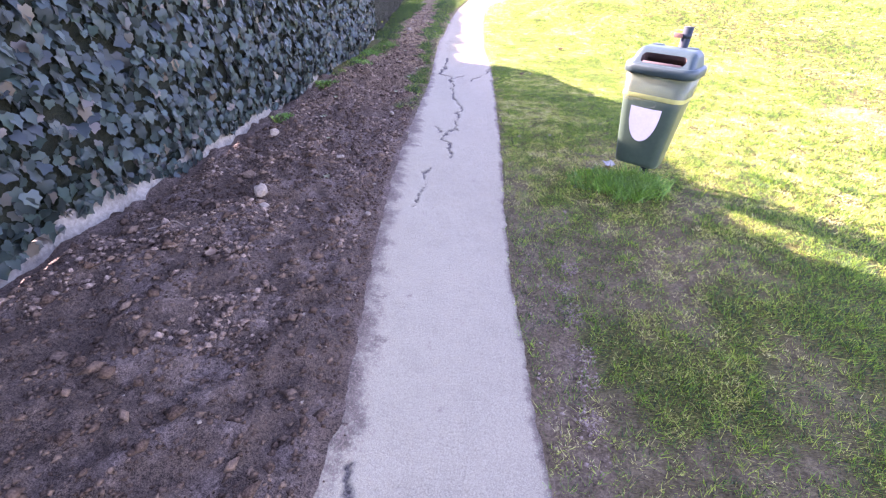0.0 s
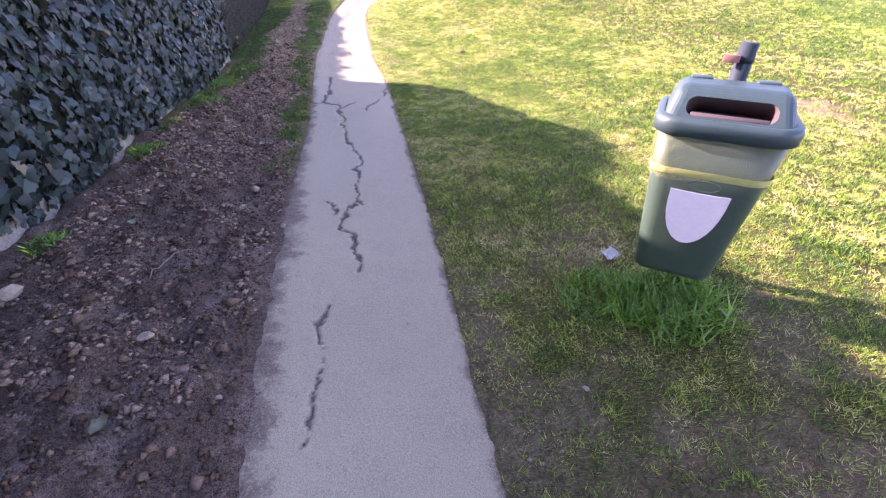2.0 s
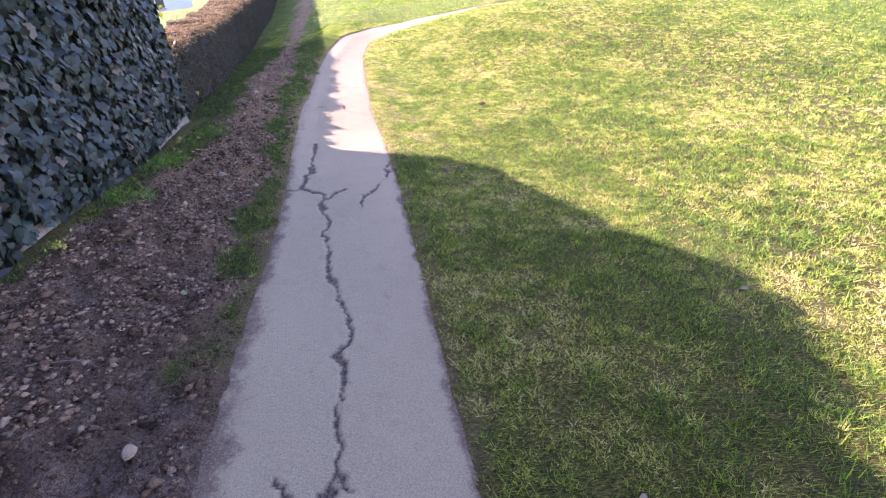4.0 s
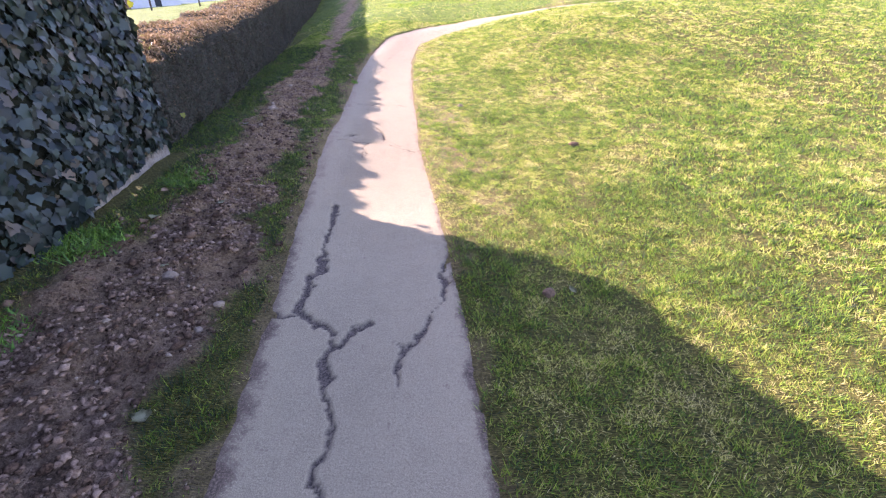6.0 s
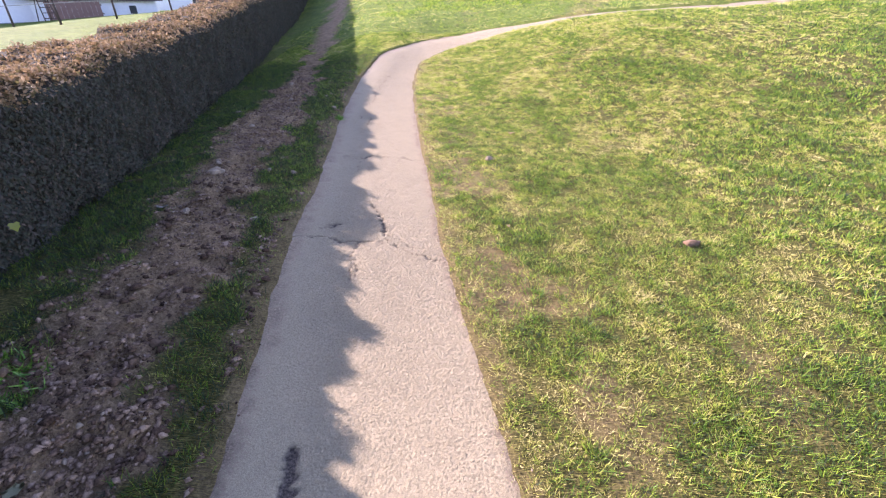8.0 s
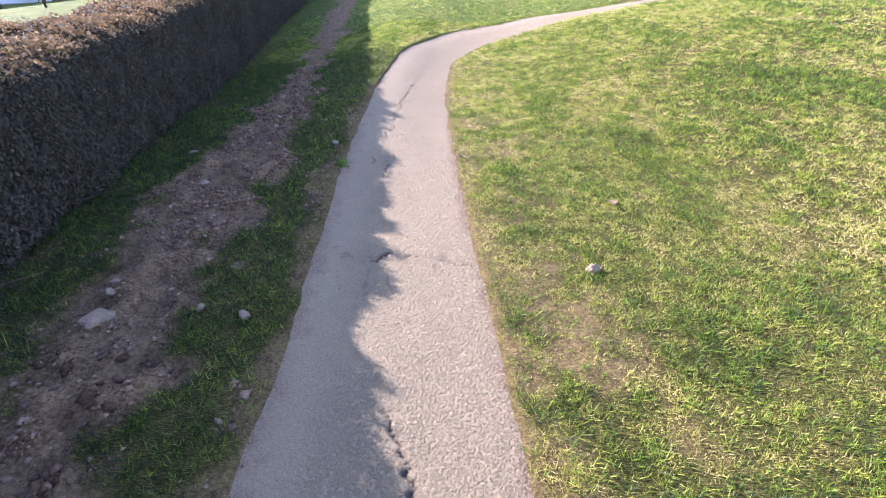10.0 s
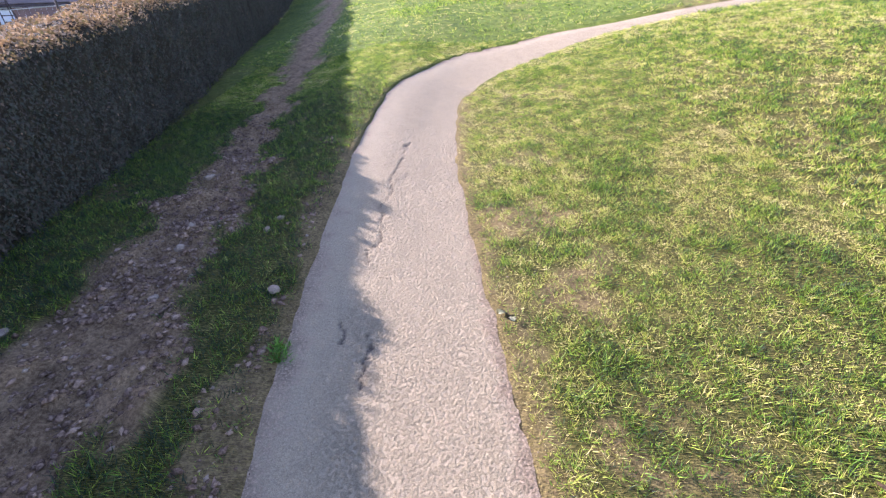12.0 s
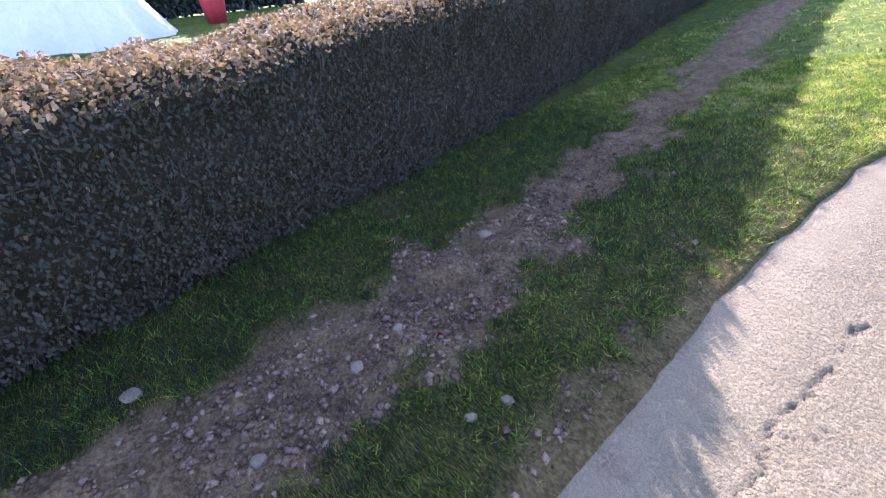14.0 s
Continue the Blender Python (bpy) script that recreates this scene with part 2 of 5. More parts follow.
ROOF = plain("weathered_roof_tiles", (0.12, 0.092, 0.090), (0.21, 0.165, 0.155), 1.5, 0.8, 0.3, 0.4, 0.02)
DARKWOOD = plain("dark_timber", (0.045, 0.032, 0.028), (0.095, 0.068, 0.055), 6.0, 0.8, 0.2, 0.3, 0.004)
FENCEWOOD = plain("brown_boards", (0.15, 0.088, 0.072), (0.26, 0.165, 0.135), 3.0, 0.85, 0.2, 0.3, 0.004)
FLEECE = plain("white_fleece", (0.68, 0.68, 0.69), (0.82, 0.82, 0.82), 2.0, 0.7, 0.3, 0.6, 0.05)
WINDOWDARK = plain("dark_glass", (0.03, 0.035, 0.045), (0.05, 0.055, 0.065), 2.0, 0.12, 0.6, 0.02, 0.001)
TWIG = plain("twig_bark", (0.10, 0.075, 0.052), (0.24, 0.185, 0.135), 30.0, 0.85, 0.2, 0.3, 0.002)
HEDGETWIG = plain("hedge_twig_bark", (0.045, 0.036, 0.028), (0.10, 0.080, 0.060), 30.0, 0.85, 0.2, 0.3, 0.002)

bag, tree, bs = material("yellow_bag_film", 0.35, 0.5)
vv = coords(tree)
tree.links.new(ramp(tree, noise_of(tree, vv, 12.0), ((0.3, (0.25, 0.24, 0.075)), (0.7, (0.40, 0.38, 0.15)))), bs.inputs["Base Color"])
bs.inputs["Alpha"].default_value = 0.22
bump(tree, bs, noise_of(tree, vv, 30.0), 0.6, 0.01)
BAG = bag


# ---- land ----
rng = np.random.default_rng(7)


def smooth(v):
    v = np.clip(v, 0.0, 1.0)
    return v * v * (3 - 2 * v)


def grain(x, y, size, seed=0):
    """Smooth value noise, 0 to 1, of the given size in metres."""
    x, y = np.asarray(x, float) / size, np.asarray(y, float) / size
    i, j = np.floor(x).astype(np.int64), np.floor(y).astype(np.int64)
    a, b = smooth(x - i), smooth(y - j)

    def h(p, q):
        n = (p * 374761393 + q * 668265263 + seed * 974711) & 0x7FFFFFFF
        n = ((n ^ (n >> 13)) * 1274126177) & 0x7FFFFFFF
        return ((n ^ (n >> 16)) & 0xFFFF) / 65535.0
    return (h(i, j) * (1 - a) + h(i + 1, j) * a) * (1 - b) + (h(i, j + 1) * (1 - a) + h(i + 1, j + 1) * a) * b


def rough(x, y, size, seed=0, octaves=3):
    return sum(grain(x, y, size / 2 ** k, seed + 11 * k) / 2 ** k for k in range(octaves)) / sum(0.5 ** k for k in range(octaves))


# ground levels across (from the path's middle) and along, in metres
ACROSS = np.array([-6, -3.2, -1.6, -0.6, 0.5, 1.6, 4, 8.0])
ALONG = np.array([-6, 1, 4, 8, 11, 13.5, 16, 18.5, 22, 30.0])
LEVELS = np.array([[-0.23, -0.07, -0.02, -0.03, -0.09, -0.17, -0.35, -0.62],
                   [-0.29, -0.19, 0.1, -0.06, -0.21, -0.12, -0.23, -0.33],
                   [-0.29, -0.17, -0.03, -0.16, -0.21, -0.06, -0.16, -0.21],
                   [-0.27, -0.08, -0.08, -0.26, -0.22, -0.2, -0.13, -0.04],
                   [-0.24, -0.23, -0.11, -0.16, -0.24, -0.21, -0.1, 0.09],
                   [-0.21, -0.2, -0.1, -0.15, -0.16, -0.13, 0.05, 0.38],
                   [-0.16, -0.09, -0.04, 0.03, -0.03, 0.05, 0.41, 0.69],
                   [-0.1, -0.0, 0.06, 0.27, 0.2, 0.26, 0.77, 1.0],
                   [0.02, 0.29, 0.49, 0.68, 0.72, 0.76, 1.06, 1.42],
                   [0.35, 0.9, 1.19, 1.37, 1.54, 1.67, 1.88, 2.31]])


def spline(knots):
    n, h = len(knots), np.diff(knots)
    a, b = np.eye(n), np.zeros((n, n))
    for i in range(1, n - 1):
        a[i, i - 1], a[i, i], a[i, i + 1] = h[i - 1], 2 * (h[i - 1] + h[i]), h[i]
        b[i, i - 1], b[i, i + 1] = 6 / h[i - 1], 6 / h[i]
        b[i, i] = -b[i, i - 1] - b[i, i + 1]
    return np.linalg.solve(a, b)


CURVE_X, CURVE_Y = spline(ACROSS), spline(ALONG)


def weights(knots, curve, v):
    w = np.clip(v, knots[0], knots[-1])
    i = np.clip(np.searchsorted(knots, w) - 1, 0, len(knots) - 2)
    h = knots[i + 1] - knots[i]
    a = (knots[i + 1] - w) / h
    b, e = 1 - a, np.eye(len(knots))
    return a[:, None] * e[i] + b[:, None] * e[i + 1] + ((a ** 3 - a) * h * h / 6)[:, None] * curve[i] + ((b ** 3 - b) * h * h / 6)[:, None] * curve[i + 1]


def hedge_x(y):
    """The line of the hedge's front."""
    return -4.1 - 0.19 * (np.asarray(y, float) - 12.2)


def ivy_x(y):
    """The line of the ivy wall's front."""
    return -2.22 - 0.116 * np.asarray(y, float)


def level(x, y):
    x, y = np.broadcast_arrays(np.asarray(x, float), np.asarray(y, float))
    shape, x, y = x.shape, x.ravel(), y.ravel()
    out = np.empty(len(x))
    for s in range(0, len(x), 100000):
        p, q = x[s:s + 100000], y[s:s + 100000]
        u = p + 0.12 + 0.138 * np.minimum(q, 17)
        z = np.einsum("ij,jk,ik->i", weights(ALONG, CURVE_Y, q), LEVELS, weights(ACROSS, CURVE_X, u))
        z += 0.10 * np.clip(q - 30, 0, 160) + 0.7 * smooth((q - 24) / 10) + 0.05 * np.clip(u - 8, 0, 150) * smooth((q - 4) / 14)
        line = np.where(q < IVYEND, ivy_x(q) - 0.25, hedge_x(q) - 0.45)
        d = line - p
        garden = np.interp(d, [0, 1, 5, 10, 14, 19, 24, 40, 100, 1000], [0.0, 0.2, 0.18, -0.02, -0.32, -0.68, -0.95, -1.2, -1.5, -8]) + 0.03 * np.clip(q - 14, 0, 60) * np.exp(-np.clip(d, 0, 99) / 9)
        k = smooth(d / 0.5)
        out[s:s + 100000] = z * (1 - k) + garden * k
    return out.reshape(shape)


# both edges of the path: left x, y, right x, y
EDGES = np.array([(-0.40, -2, 0.55, -2), (-0.60, 0.5, 0.32, 0.6), (-0.67, 1.15, 0.20, 1.3), (-0.88, 2.1, 0.05, 2.2), (-1.13, 3.3, -0.09, 3.3), (-1.36, 4.7, -0.24, 4.7),
                  (-1.56, 6.1, -0.42, 6.1), (-1.84, 8.1, -0.68, 8.0), (-2.12, 9.7, -0.93, 9.7), (-2.35, 11.2, -1.18, 11.1), (-2.46, 12.4, -1.33, 12.3),
                  (-2.70, 14.5, -1.60, 14.2), (-2.83, 16.4, -1.78, 16.3), (-2.78, 17.8, -1.80, 17.6), (-2.60, 18.8, -1.70, 18.25), (-1.9, 19.95, -1.2, 19.1),
                  (-0.9, 20.5, -0.4, 19.65), (0.3, 20.7, 0.4, 19.95), (2, 20.6, 2, 19.9), (5, 20.9, 5, 20.2), (9, 22, 9.3, 21.3)])


def edges_at(k):
    """Both edges at the running number k of EDGES."""
    i = np.clip(np.floor(k).astype(int), 0, len(EDGES) - 2)
    f = (k - i)[:, None]
    p = [EDGES[np.clip(i + o, 0, len(EDGES) - 1)] for o in (-1, 0, 1, 2)]
    return 0.5 * (2 * p[1] + (p[2] - p[0]) * f + (2 * p[0] - 5 * p[1] + 4 * p[2] - p[3]) * f ** 2 + (3 * p[1] - p[0] - 3 * p[2] + p[3]) * f ** 3)


RUN = edges_at(np.linspace(0, len(EDGES) - 1, 420))
MID, HALF = (RUN[:, :2] + RUN[:, 2:]) / 2, np.linalg.norm(RUN[:, :2] - RUN[:, 2:], axis=1) / 2

# distance to the path's edge, tabled every 4 cm
TX, TY = np.arange(-7, 11, 0.04), np.arange(-3, 25, 0.04)
gx, gy = np.meshgrid(TX, TY)
OUT = np.full(gx.shape, 9.0)
for (mx_, my_), hw in zip(MID, HALF):
    OUT = np.minimum(OUT, np.hypot(gx - mx_, gy - my_) - hw)


def off_path(x, y):
    p, q = np.clip((np.asarray(x) + 7) / 0.04, 0, len(TX) - 1.01), np.clip((np.asarray(y) + 3) / 0.04, 0, len(TY) - 1.01)
    i, j = p.astype(int), q.astype(int)
    a, b = p - i, q - j
    return (OUT[j, i] * (1 - a) + OUT[j, i + 1] * a) * (1 - b) + (OUT[j + 1, i] * (1 - a) + OUT[j + 1, i + 1] * a) * b


def soil_at(x, y):
    """Where bare earth shows, 0 to 1: the bed under the ivy, the track along the hedge, worn spots by the path."""
    x, y = np.asarray(x, float), np.asarray(y, float)
    w = 0.55 * (rough(x, y, 0.35, 3) - 0.5) + 0.35 * smooth((y - 8) / 2) * (rough(x, y, 0.12, 4, 2) - 0.5)
    right = np.interp(y, [-9, 4.2, 5.0, 6.9, 8.3, 9.2, 11.2, 13, 14.3, 15.6, 17.3, 19, 30, 60], [1.2, -0.85, -1.38, -1.97, -2.09, -2.28, -2.72, -3.05, -3.28, -3.40, -3.75, -4.0, -5.5, -10.5])
    left = np.interp(y, [-9, 5.2, 6.2, 7.4, 9, 10.2, 11.8, 13, 15, 16, 19, 30, 60], [-9, -9, -2.85, -2.95, -2.93, -3.08, -3.45, -3.75, -4.02, -4.12, -4.5, -6.3, -11.5])
    bed = smooth((right - x + w) / 0.16 + 0.5) * smooth((x - left + w) / 0.22 + 0.5)
    bed = bed * (x > np.where(y < IVYEND, ivy_x(y) - 0.3, hedge_x(y) + 0.1))
    d = off_path(x, y)
    side = x > -0.12 - 0.138 * np.minimum(y, 17)
    worn = np.interp(y, [-2, 0.5, 2, 3.2, 4.5, 8, 10, 11, 14, 16, 18], [0.24, 0.30, 0.27, 0.14, 0.06, 0.04, 0.06, 0.13, 0.12, 0.07, 0.03])
    strip = smooth((worn + 0.5 * w - d) / 0.10 + 0.5) * side * (d > -0.1) * (y < 18.5)
    verge = smooth((np.interp(y, [9, 11, 16, 17], [0.06, 0.11, 0.10, 0.04]) + 0.7 * w - d) / 0.08 + 0.5) * (~side) * smooth((17.6 - y) / 1.2)
    spots = smooth((rough(x, y, 0.7, 21) - 0.66) / 0.16) * 0.22 * (np.hypot(x - 2, y - 6) < 30)
    spots += smooth((0.55 - np.hypot(x - 4.5, y - 6.9) + w) / 0.3) * 0.9 + smooth((0.50 - np.hypot(x - 0.62, y - 2.55) + w) / 0.5) * 0.6 + smooth((0.38 - np.hypot(x - 1.4, y - 2.35) + w) / 0.5) * 0.5
    spots = np.maximum(spots, 0.64 * smooth((rough(x, y, 0.5, 29, 3) - 0.42) / 0.16) * smooth((5.0 - y) / 1.5) * smooth((2.0 - x) / 0.8) * side * (d > 0))
    spots = np.maximum(spots, 0.50 * smooth((rough(x, y, 0.42, 27, 3) - 0.47) / 0.14) * smooth((1.0 - d) / 0.6) * smooth((y - 8.5) / 1.5) * smooth((17.5 - y) / 1.5) * side * (d > 0))
    for (ax, ay), (bx, by) in (((1.9, 20.6), (3.2, 23.3)), ((3.2, 23.3), (3.3, 29.5))):
        f = np.clip(((x - ax) * (bx - ax) + (y - ay) * (by - ay)) / ((bx - ax) ** 2 + (by - ay) ** 2), 0, 1)
        spots = np.maximum(spots, 0.4 * smooth((0.35 + w - np.hypot(x - ax - f * (bx - ax), y - ay - f * (by - ay))) / 0.3 + 0.5))
    return np.clip(np.maximum.reduce([bed, np.interp(y, [2.2, 3.2], [0.85, 0.34]) * strip, 0.5 * verge, spots]), 0, 1)


def mesh_of(name, verts, faces, mat, parent=None, smooth_it=False):
    me = bpy.data.meshes.new(name)
    verts, faces = np.asarray(verts, np.float32), np.asarray(faces, np.int32)
    me.vertices.add(len(verts))
    me.vertices.foreach_set("co", verts.ravel())
    n = faces.shape[1]
    me.loops.add(faces.size)
    me.loops.foreach_set("vertex_index", faces.ravel())
    me.polygons.add(len(faces))
    me.polygons.foreach_set("loop_start", np.arange(0, faces.size, n, dtype=np.int32))
    me.polygons.foreach_set("loop_total", np.full(len(faces), n, np.int32))
    me.update(calc_edges=True)
    if smooth_it:
        me.polygons.foreach_set("use_smooth", np.ones(len(faces), bool))
    me.materials.append(mat)
    ob = new(name, me)
    ob.parent = parent
    return ob


def give(ob, name, values):
    a = ob.data.attributes.new(name, "FLOAT", "POINT")
    a.data.foreach_set("value", np.asarray(values, np.float32))


def grid_faces(rows, cols):
    k = np.arange(rows * cols).reshape(rows, cols)
    return np.stack([k[:-1, :-1], k[:-1, 1:], k[1:, 1:], k[1:, :-1]], -1).reshape(-1, 4)


def spread(lo, hi, step, reach):
    """Even steps from lo to hi, then growing ones out to the reach."""
    grow = np.cumsum(step * 1.16 ** np.arange(1, 80))
    grow = grow[grow < reach]
    return np.concatenate([lo - grow[::-1], np.arange(lo, hi, step), hi + grow])


def land_height(x, y):
    z = level(x, y)
    soil, d = soil_at(x, y), off_path(x, y)
    near = (np.abs(x) < 9) & (y < 26) & (y > -3)
    calm = smooth((d - 0.02) / 0.15)
    bed = soil * (0.25 + 0.75 * (x < -0.4 - 0.138 * np.minimum(y, 17)))
    z = z + near * (bed * (0.11 * (rough(x, y, 0.30, 5, 3) - 0.5) + 0.12 * (rough(x, y, 0.10, 6, 3) - 0.5)) * (0.10 + 0.90 * calm) + 0.03 * (rough(x, y, 0.5, 9) - 0.5) * calm)
    z = z + 0.25 * (rough(x, y, 3.0, 31) - 0.5) * smooth((y - 20) / 8)
    z = z - 0.035 * smooth((0.04 - d) / 0.12) * smooth((x + 0.3) / 1.2) * (y > 17)
    return z + np.interp(y, [8, 10], [0.012, 0.020]) * smooth((d + np.interp(y, [8, 10], [0.04, 0.065]) + np.interp(y, [8, 10, 14, 16], [0.0, 0.05, 0.07, 0.16]) * (rough(x, y, 0.28, 12, 3) - 0.2).clip(0, 1)) / 0.09) * near - 0.05 * smooth((-d - 0.06) / 0.08) - 0.003


xs = spread(-4.7, 0.6, 0.035, 900)
xs = np.concatenate([xs[xs < 0.6], 0.6 + np.arange(0, 5.4, 0.08), 6.0 + np.cumsum(0.08 * 1.16 ** np.arange(0, 52))])
ys = spread(-0.5, 19.0, 0.048, 900)
X, Y = np.meshgrid(xs, ys)
Z = land_height(X, Y)
ground = mesh_of("ground", np.stack([X, Y, Z], -1).reshape(-1, 3), grid_faces(len(ys), len(xs)), GROUND, None, True)
give(ground, "soil", soil_at(X, Y).ravel())
give(ground, "track", (smooth((Y - 4.5) / 7) * 0.95 + (X > -0.4 - 0.138 * np.minimum(Y, 17)) * np.interp(Y, [4, 8], [0.35, 0.95])).clip(0, 1).ravel())
give(ground, "far", np.maximum(smooth((np.maximum(np.abs(X) - 5, Y - 17)) / 5), X < np.where(Y < IVYEND, ivy_x(Y), hedge_x(Y)) - 0.3).ravel())
tagged(ground, "sloping park ground with lawn, dark bed and bare earth track", "ground", kind="structure")

# ---- the path ----
CRACKS = (
    (0.012, ((-0.88, 3.73), (-0.84, 3.36), (-0.83, 3.07), (-0.81, 2.82))),
    (0.020, ((-1.78, 9.49), (-1.72, 9.07), (-1.68, 8.59), (-1.65, 8.15), (-1.45, 7.95), (-1.33, 7.43), (-1.18, 6.82), (-1.06, 6.38), (-0.92, 5.93), (-0.94, 5.67),
             (-0.92, 5.38), (-0.85, 5.18), (-0.83, 5.02), (-0.91, 4.90), (-0.91, 4.62), (-0.84, 4.52), (-0.80, 4.42), (-0.76, 4.28), (-0.68, 4.08))),
    (0.034, ((-1.80, 9.5), (-1.72, 9.07), (-1.68, 8.7), (-1.65, 8.15))), (0.03, ((-1.42, 7.77), (-1.36, 7.6))),
    (0.014, ((-0.83, 5.02), (-0.78, 4.96))), (0.012, ((-1.65, 8.1), (-1.76, 8.08), (-1.86, 8.1))), (0.012, ((-1.04, 5.0), (-0.99, 4.83))),
    (0.018, ((-1.42, 7.77), (-1.36, 7.85), (-1.32, 7.95), (-1.31, 8.0), (-1.24, 8.03))),
    (0.024, ((-0.79, 8.75), (-0.81, 8.64), (-0.84, 8.42), (-0.85, 8.23))), (0.014, ((-0.85, 8.23), (-0.88, 7.97), (-0.98, 7.85), (-1.01, 7.73), (-1.0, 7.47))), (0.009, ((-0.98, 7.85), (-1.05, 7.86))),
    (0.008, ((-1.97, 11.34), (-2.14, 11.27))), (0.008, ((-1.81, 10.96), (-1.76, 10.66))), (0.008, ((-1.69, 11.33), (-1.38, 11.03))),
    (0.009, ((-2.33, 11.09), (-2.21, 11.11), (-2.05, 11.12), (-1.87, 11.11), (-1.71, 11.14), (-1.54, 11.09), (-1.39, 10.96), (-1.2, 10.94))),
    (0.008, ((-1.84, 11.1), (-1.82, 10.98), (-1.82, 10.6))), (0.010, ((-1.88, 11.82), (-1.79, 11.66), (-1.71, 11.52), (-1.67, 11.35), (-1.64, 11.21), (-1.54, 11.09))),
    (0.0065, ((-2.35, 12.93), (-2.12, 12.93), (-2.05, 13.0), (-1.82, 12.99), (-1.56, 12.92), (-1.39, 12.91))), (0.011, ((-2.13, 12.92), (-2.04, 12.99))),
    (0.007, ((-2.30, 16.90), (-2.33, 16.56), (-2.36, 16.34), (-2.38, 16.20), (-2.40, 16.06), (-2.36, 15.95), (-2.37, 15.86), (-2.40, 15.73), (-2.40, 15.60))),
    (0.006, ((-2.18, 16.35), (-2.22, 16.25), (-2.27, 16.15), (-2.33, 16.10))), (0.008, ((-2.37, 15.32), (-2.38, 15.17), (-2.40, 15.02))), (0.009, ((-2.43, 14.5), (-2.4, 14.36))),
    (0.008, ((-2.38, 15.60), (-2.37, 15.32))), (0.009, ((-2.26, 14.40), (-2.28, 14.23), (-2.27, 14.10))), (0.010, ((-2.12, 12.83), (-2.09, 12.93))),
    (0.006, ((-2.25, 12.88), (-2.29, 12.75), (-2.27, 12.60))), (0.005, ((-2.11, 12.83), (-2.13, 12.71), (-2.12, 12.5))), (0.005, ((-1.76, 13.0), (-1.72, 12.90), (-1.70, 12.78))),
    (0.012, ((-0.48, 0.75), (-0.44, 0.5))), (0.03, ((-2.05, 11.34), (-2.0, 11.35))),
)


def crack_at(x, y):
    """How deep a crack is at each place, 0 to 1."""
    px = x + 0.10 * (rough(x, y, 0.14, 41, 2) - 0.5) + 0.05 * (rough(x, y, 0.035, 42, 2) - 0.5)
    py = y + 0.10 * (rough(x, y, 0.14, 43, 2) - 0.5) + 0.05 * (rough(x, y, 0.035, 44, 2) - 0.5)
    best = np.zeros(x.shape)
    for wide, line in CRACKS:
        pts = np.array(line)
        for k in range(len(pts) - 1):
            a, b = pts[k], pts[k + 1]
            near = (py > min(a[1], b[1]) - 0.15) & (py < max(a[1], b[1]) + 0.15)
            qx, qy = px[near], py[near]
            d = b - a
            f = np.clip(((qx - a[0]) * d[0] + (qy - a[1]) * d[1]) / (d @ d), 0, 1)
            dist = np.hypot(qx - a[0] - f * d[0], qy - a[1] - f * d[1])
            w = wide * (0.10 + 1.25 * grain(qx, qy, 0.10, 47))
            best[near] = np.maximum(best[near], min(1.0, wide / 0.012) * smooth((w - dist) / 0.008 + 0.5))
    return best


ks = np.concatenate([np.linspace(0.7, 13.3, 1500), np.linspace(13.32, len(EDGES) - 1, 240)])
cols = 84
E4 = edges_at(ks)
vcol = np.linspace(0, 1, cols)
ragl = 0.04 * (rough(E4[:, 0], E4[:, 1], 0.9, 51, 2) - 0.5) + 0.03 * (rough(E4[:, 0], E4[:, 1], 0.22, 55, 4) - 0.5) + 0.026 * (rough(E4[:, 0], E4[:, 1], 0.05, 56, 2) - 0.5)
ragr = 0.04 * (rough(E4[:, 2], E4[:, 3], 0.9, 53, 2) - 0.5) + 0.03 * (rough(E4[:, 2], E4[:, 3], 0.18, 57, 4) - 0.5) + 0.030 * (rough(E4[:, 2], E4[:, 3], 0.05, 58, 2) - 0.5)
V = (0 + ragl[:, None]) * (1 - vcol) + vcol * (1 + ragr[:, None])
PX = E4[:, None, 0] * (1 - V) + E4[:, None, 2] * V
PY = E4[:, None, 1] * (1 - V) + E4[:, None, 3] * V
CR = crack_at(PX, PY)
edge = np.minimum(vcol, 1 - vcol)[None, :] * np.ones_like(PX)
PZ = level(PX, PY) - 0.035 * smooth((PX + 0.3) / 1.2) * (PY > 17) + 0.004 + 0.008 * (rough(PX, PY, 0.8, 61) - 0.5) + 0.003 * (rough(PX, PY, 0.05, 63, 2) - 0.5) - 0.014 * CR - np.interp(PY, [8, 10], [0.008, 0.002]) * smooth(1 - edge / 0.05)
path = mesh_of("path", np.stack([PX, PY, PZ], -1).reshape(-1, 3), grid_faces(len(ks), cols), PATHMAT, None, True)
give(path, "crack", CR.ravel())
give(path, "pebbly", (np.interp(PY, [8.5, 10.5, 17], [0.10, 0.80, 0.9]) * (0.35 + 0.65 * smooth((vcol[None, :] - 0.12) / 0.35))).ravel())
give(path, "dusty", np.interp(PY, [8.5, 10.5], [0.0, 1.0]).ravel())
give(path, "edge", 0.95 * smooth(1 - edge / np.where(vcol[None, :] < 0.5, np.interp(PY, [5, 7, 9, 11], [0.24, 0.15, 0.14, 0.22]), np.interp(PY, [3, 9, 11], [0.09, 0.08, 0.12]))).ravel())
tagged(path, "narrow worn concrete footpath with earth-filled cracks", "path", kind="structure")


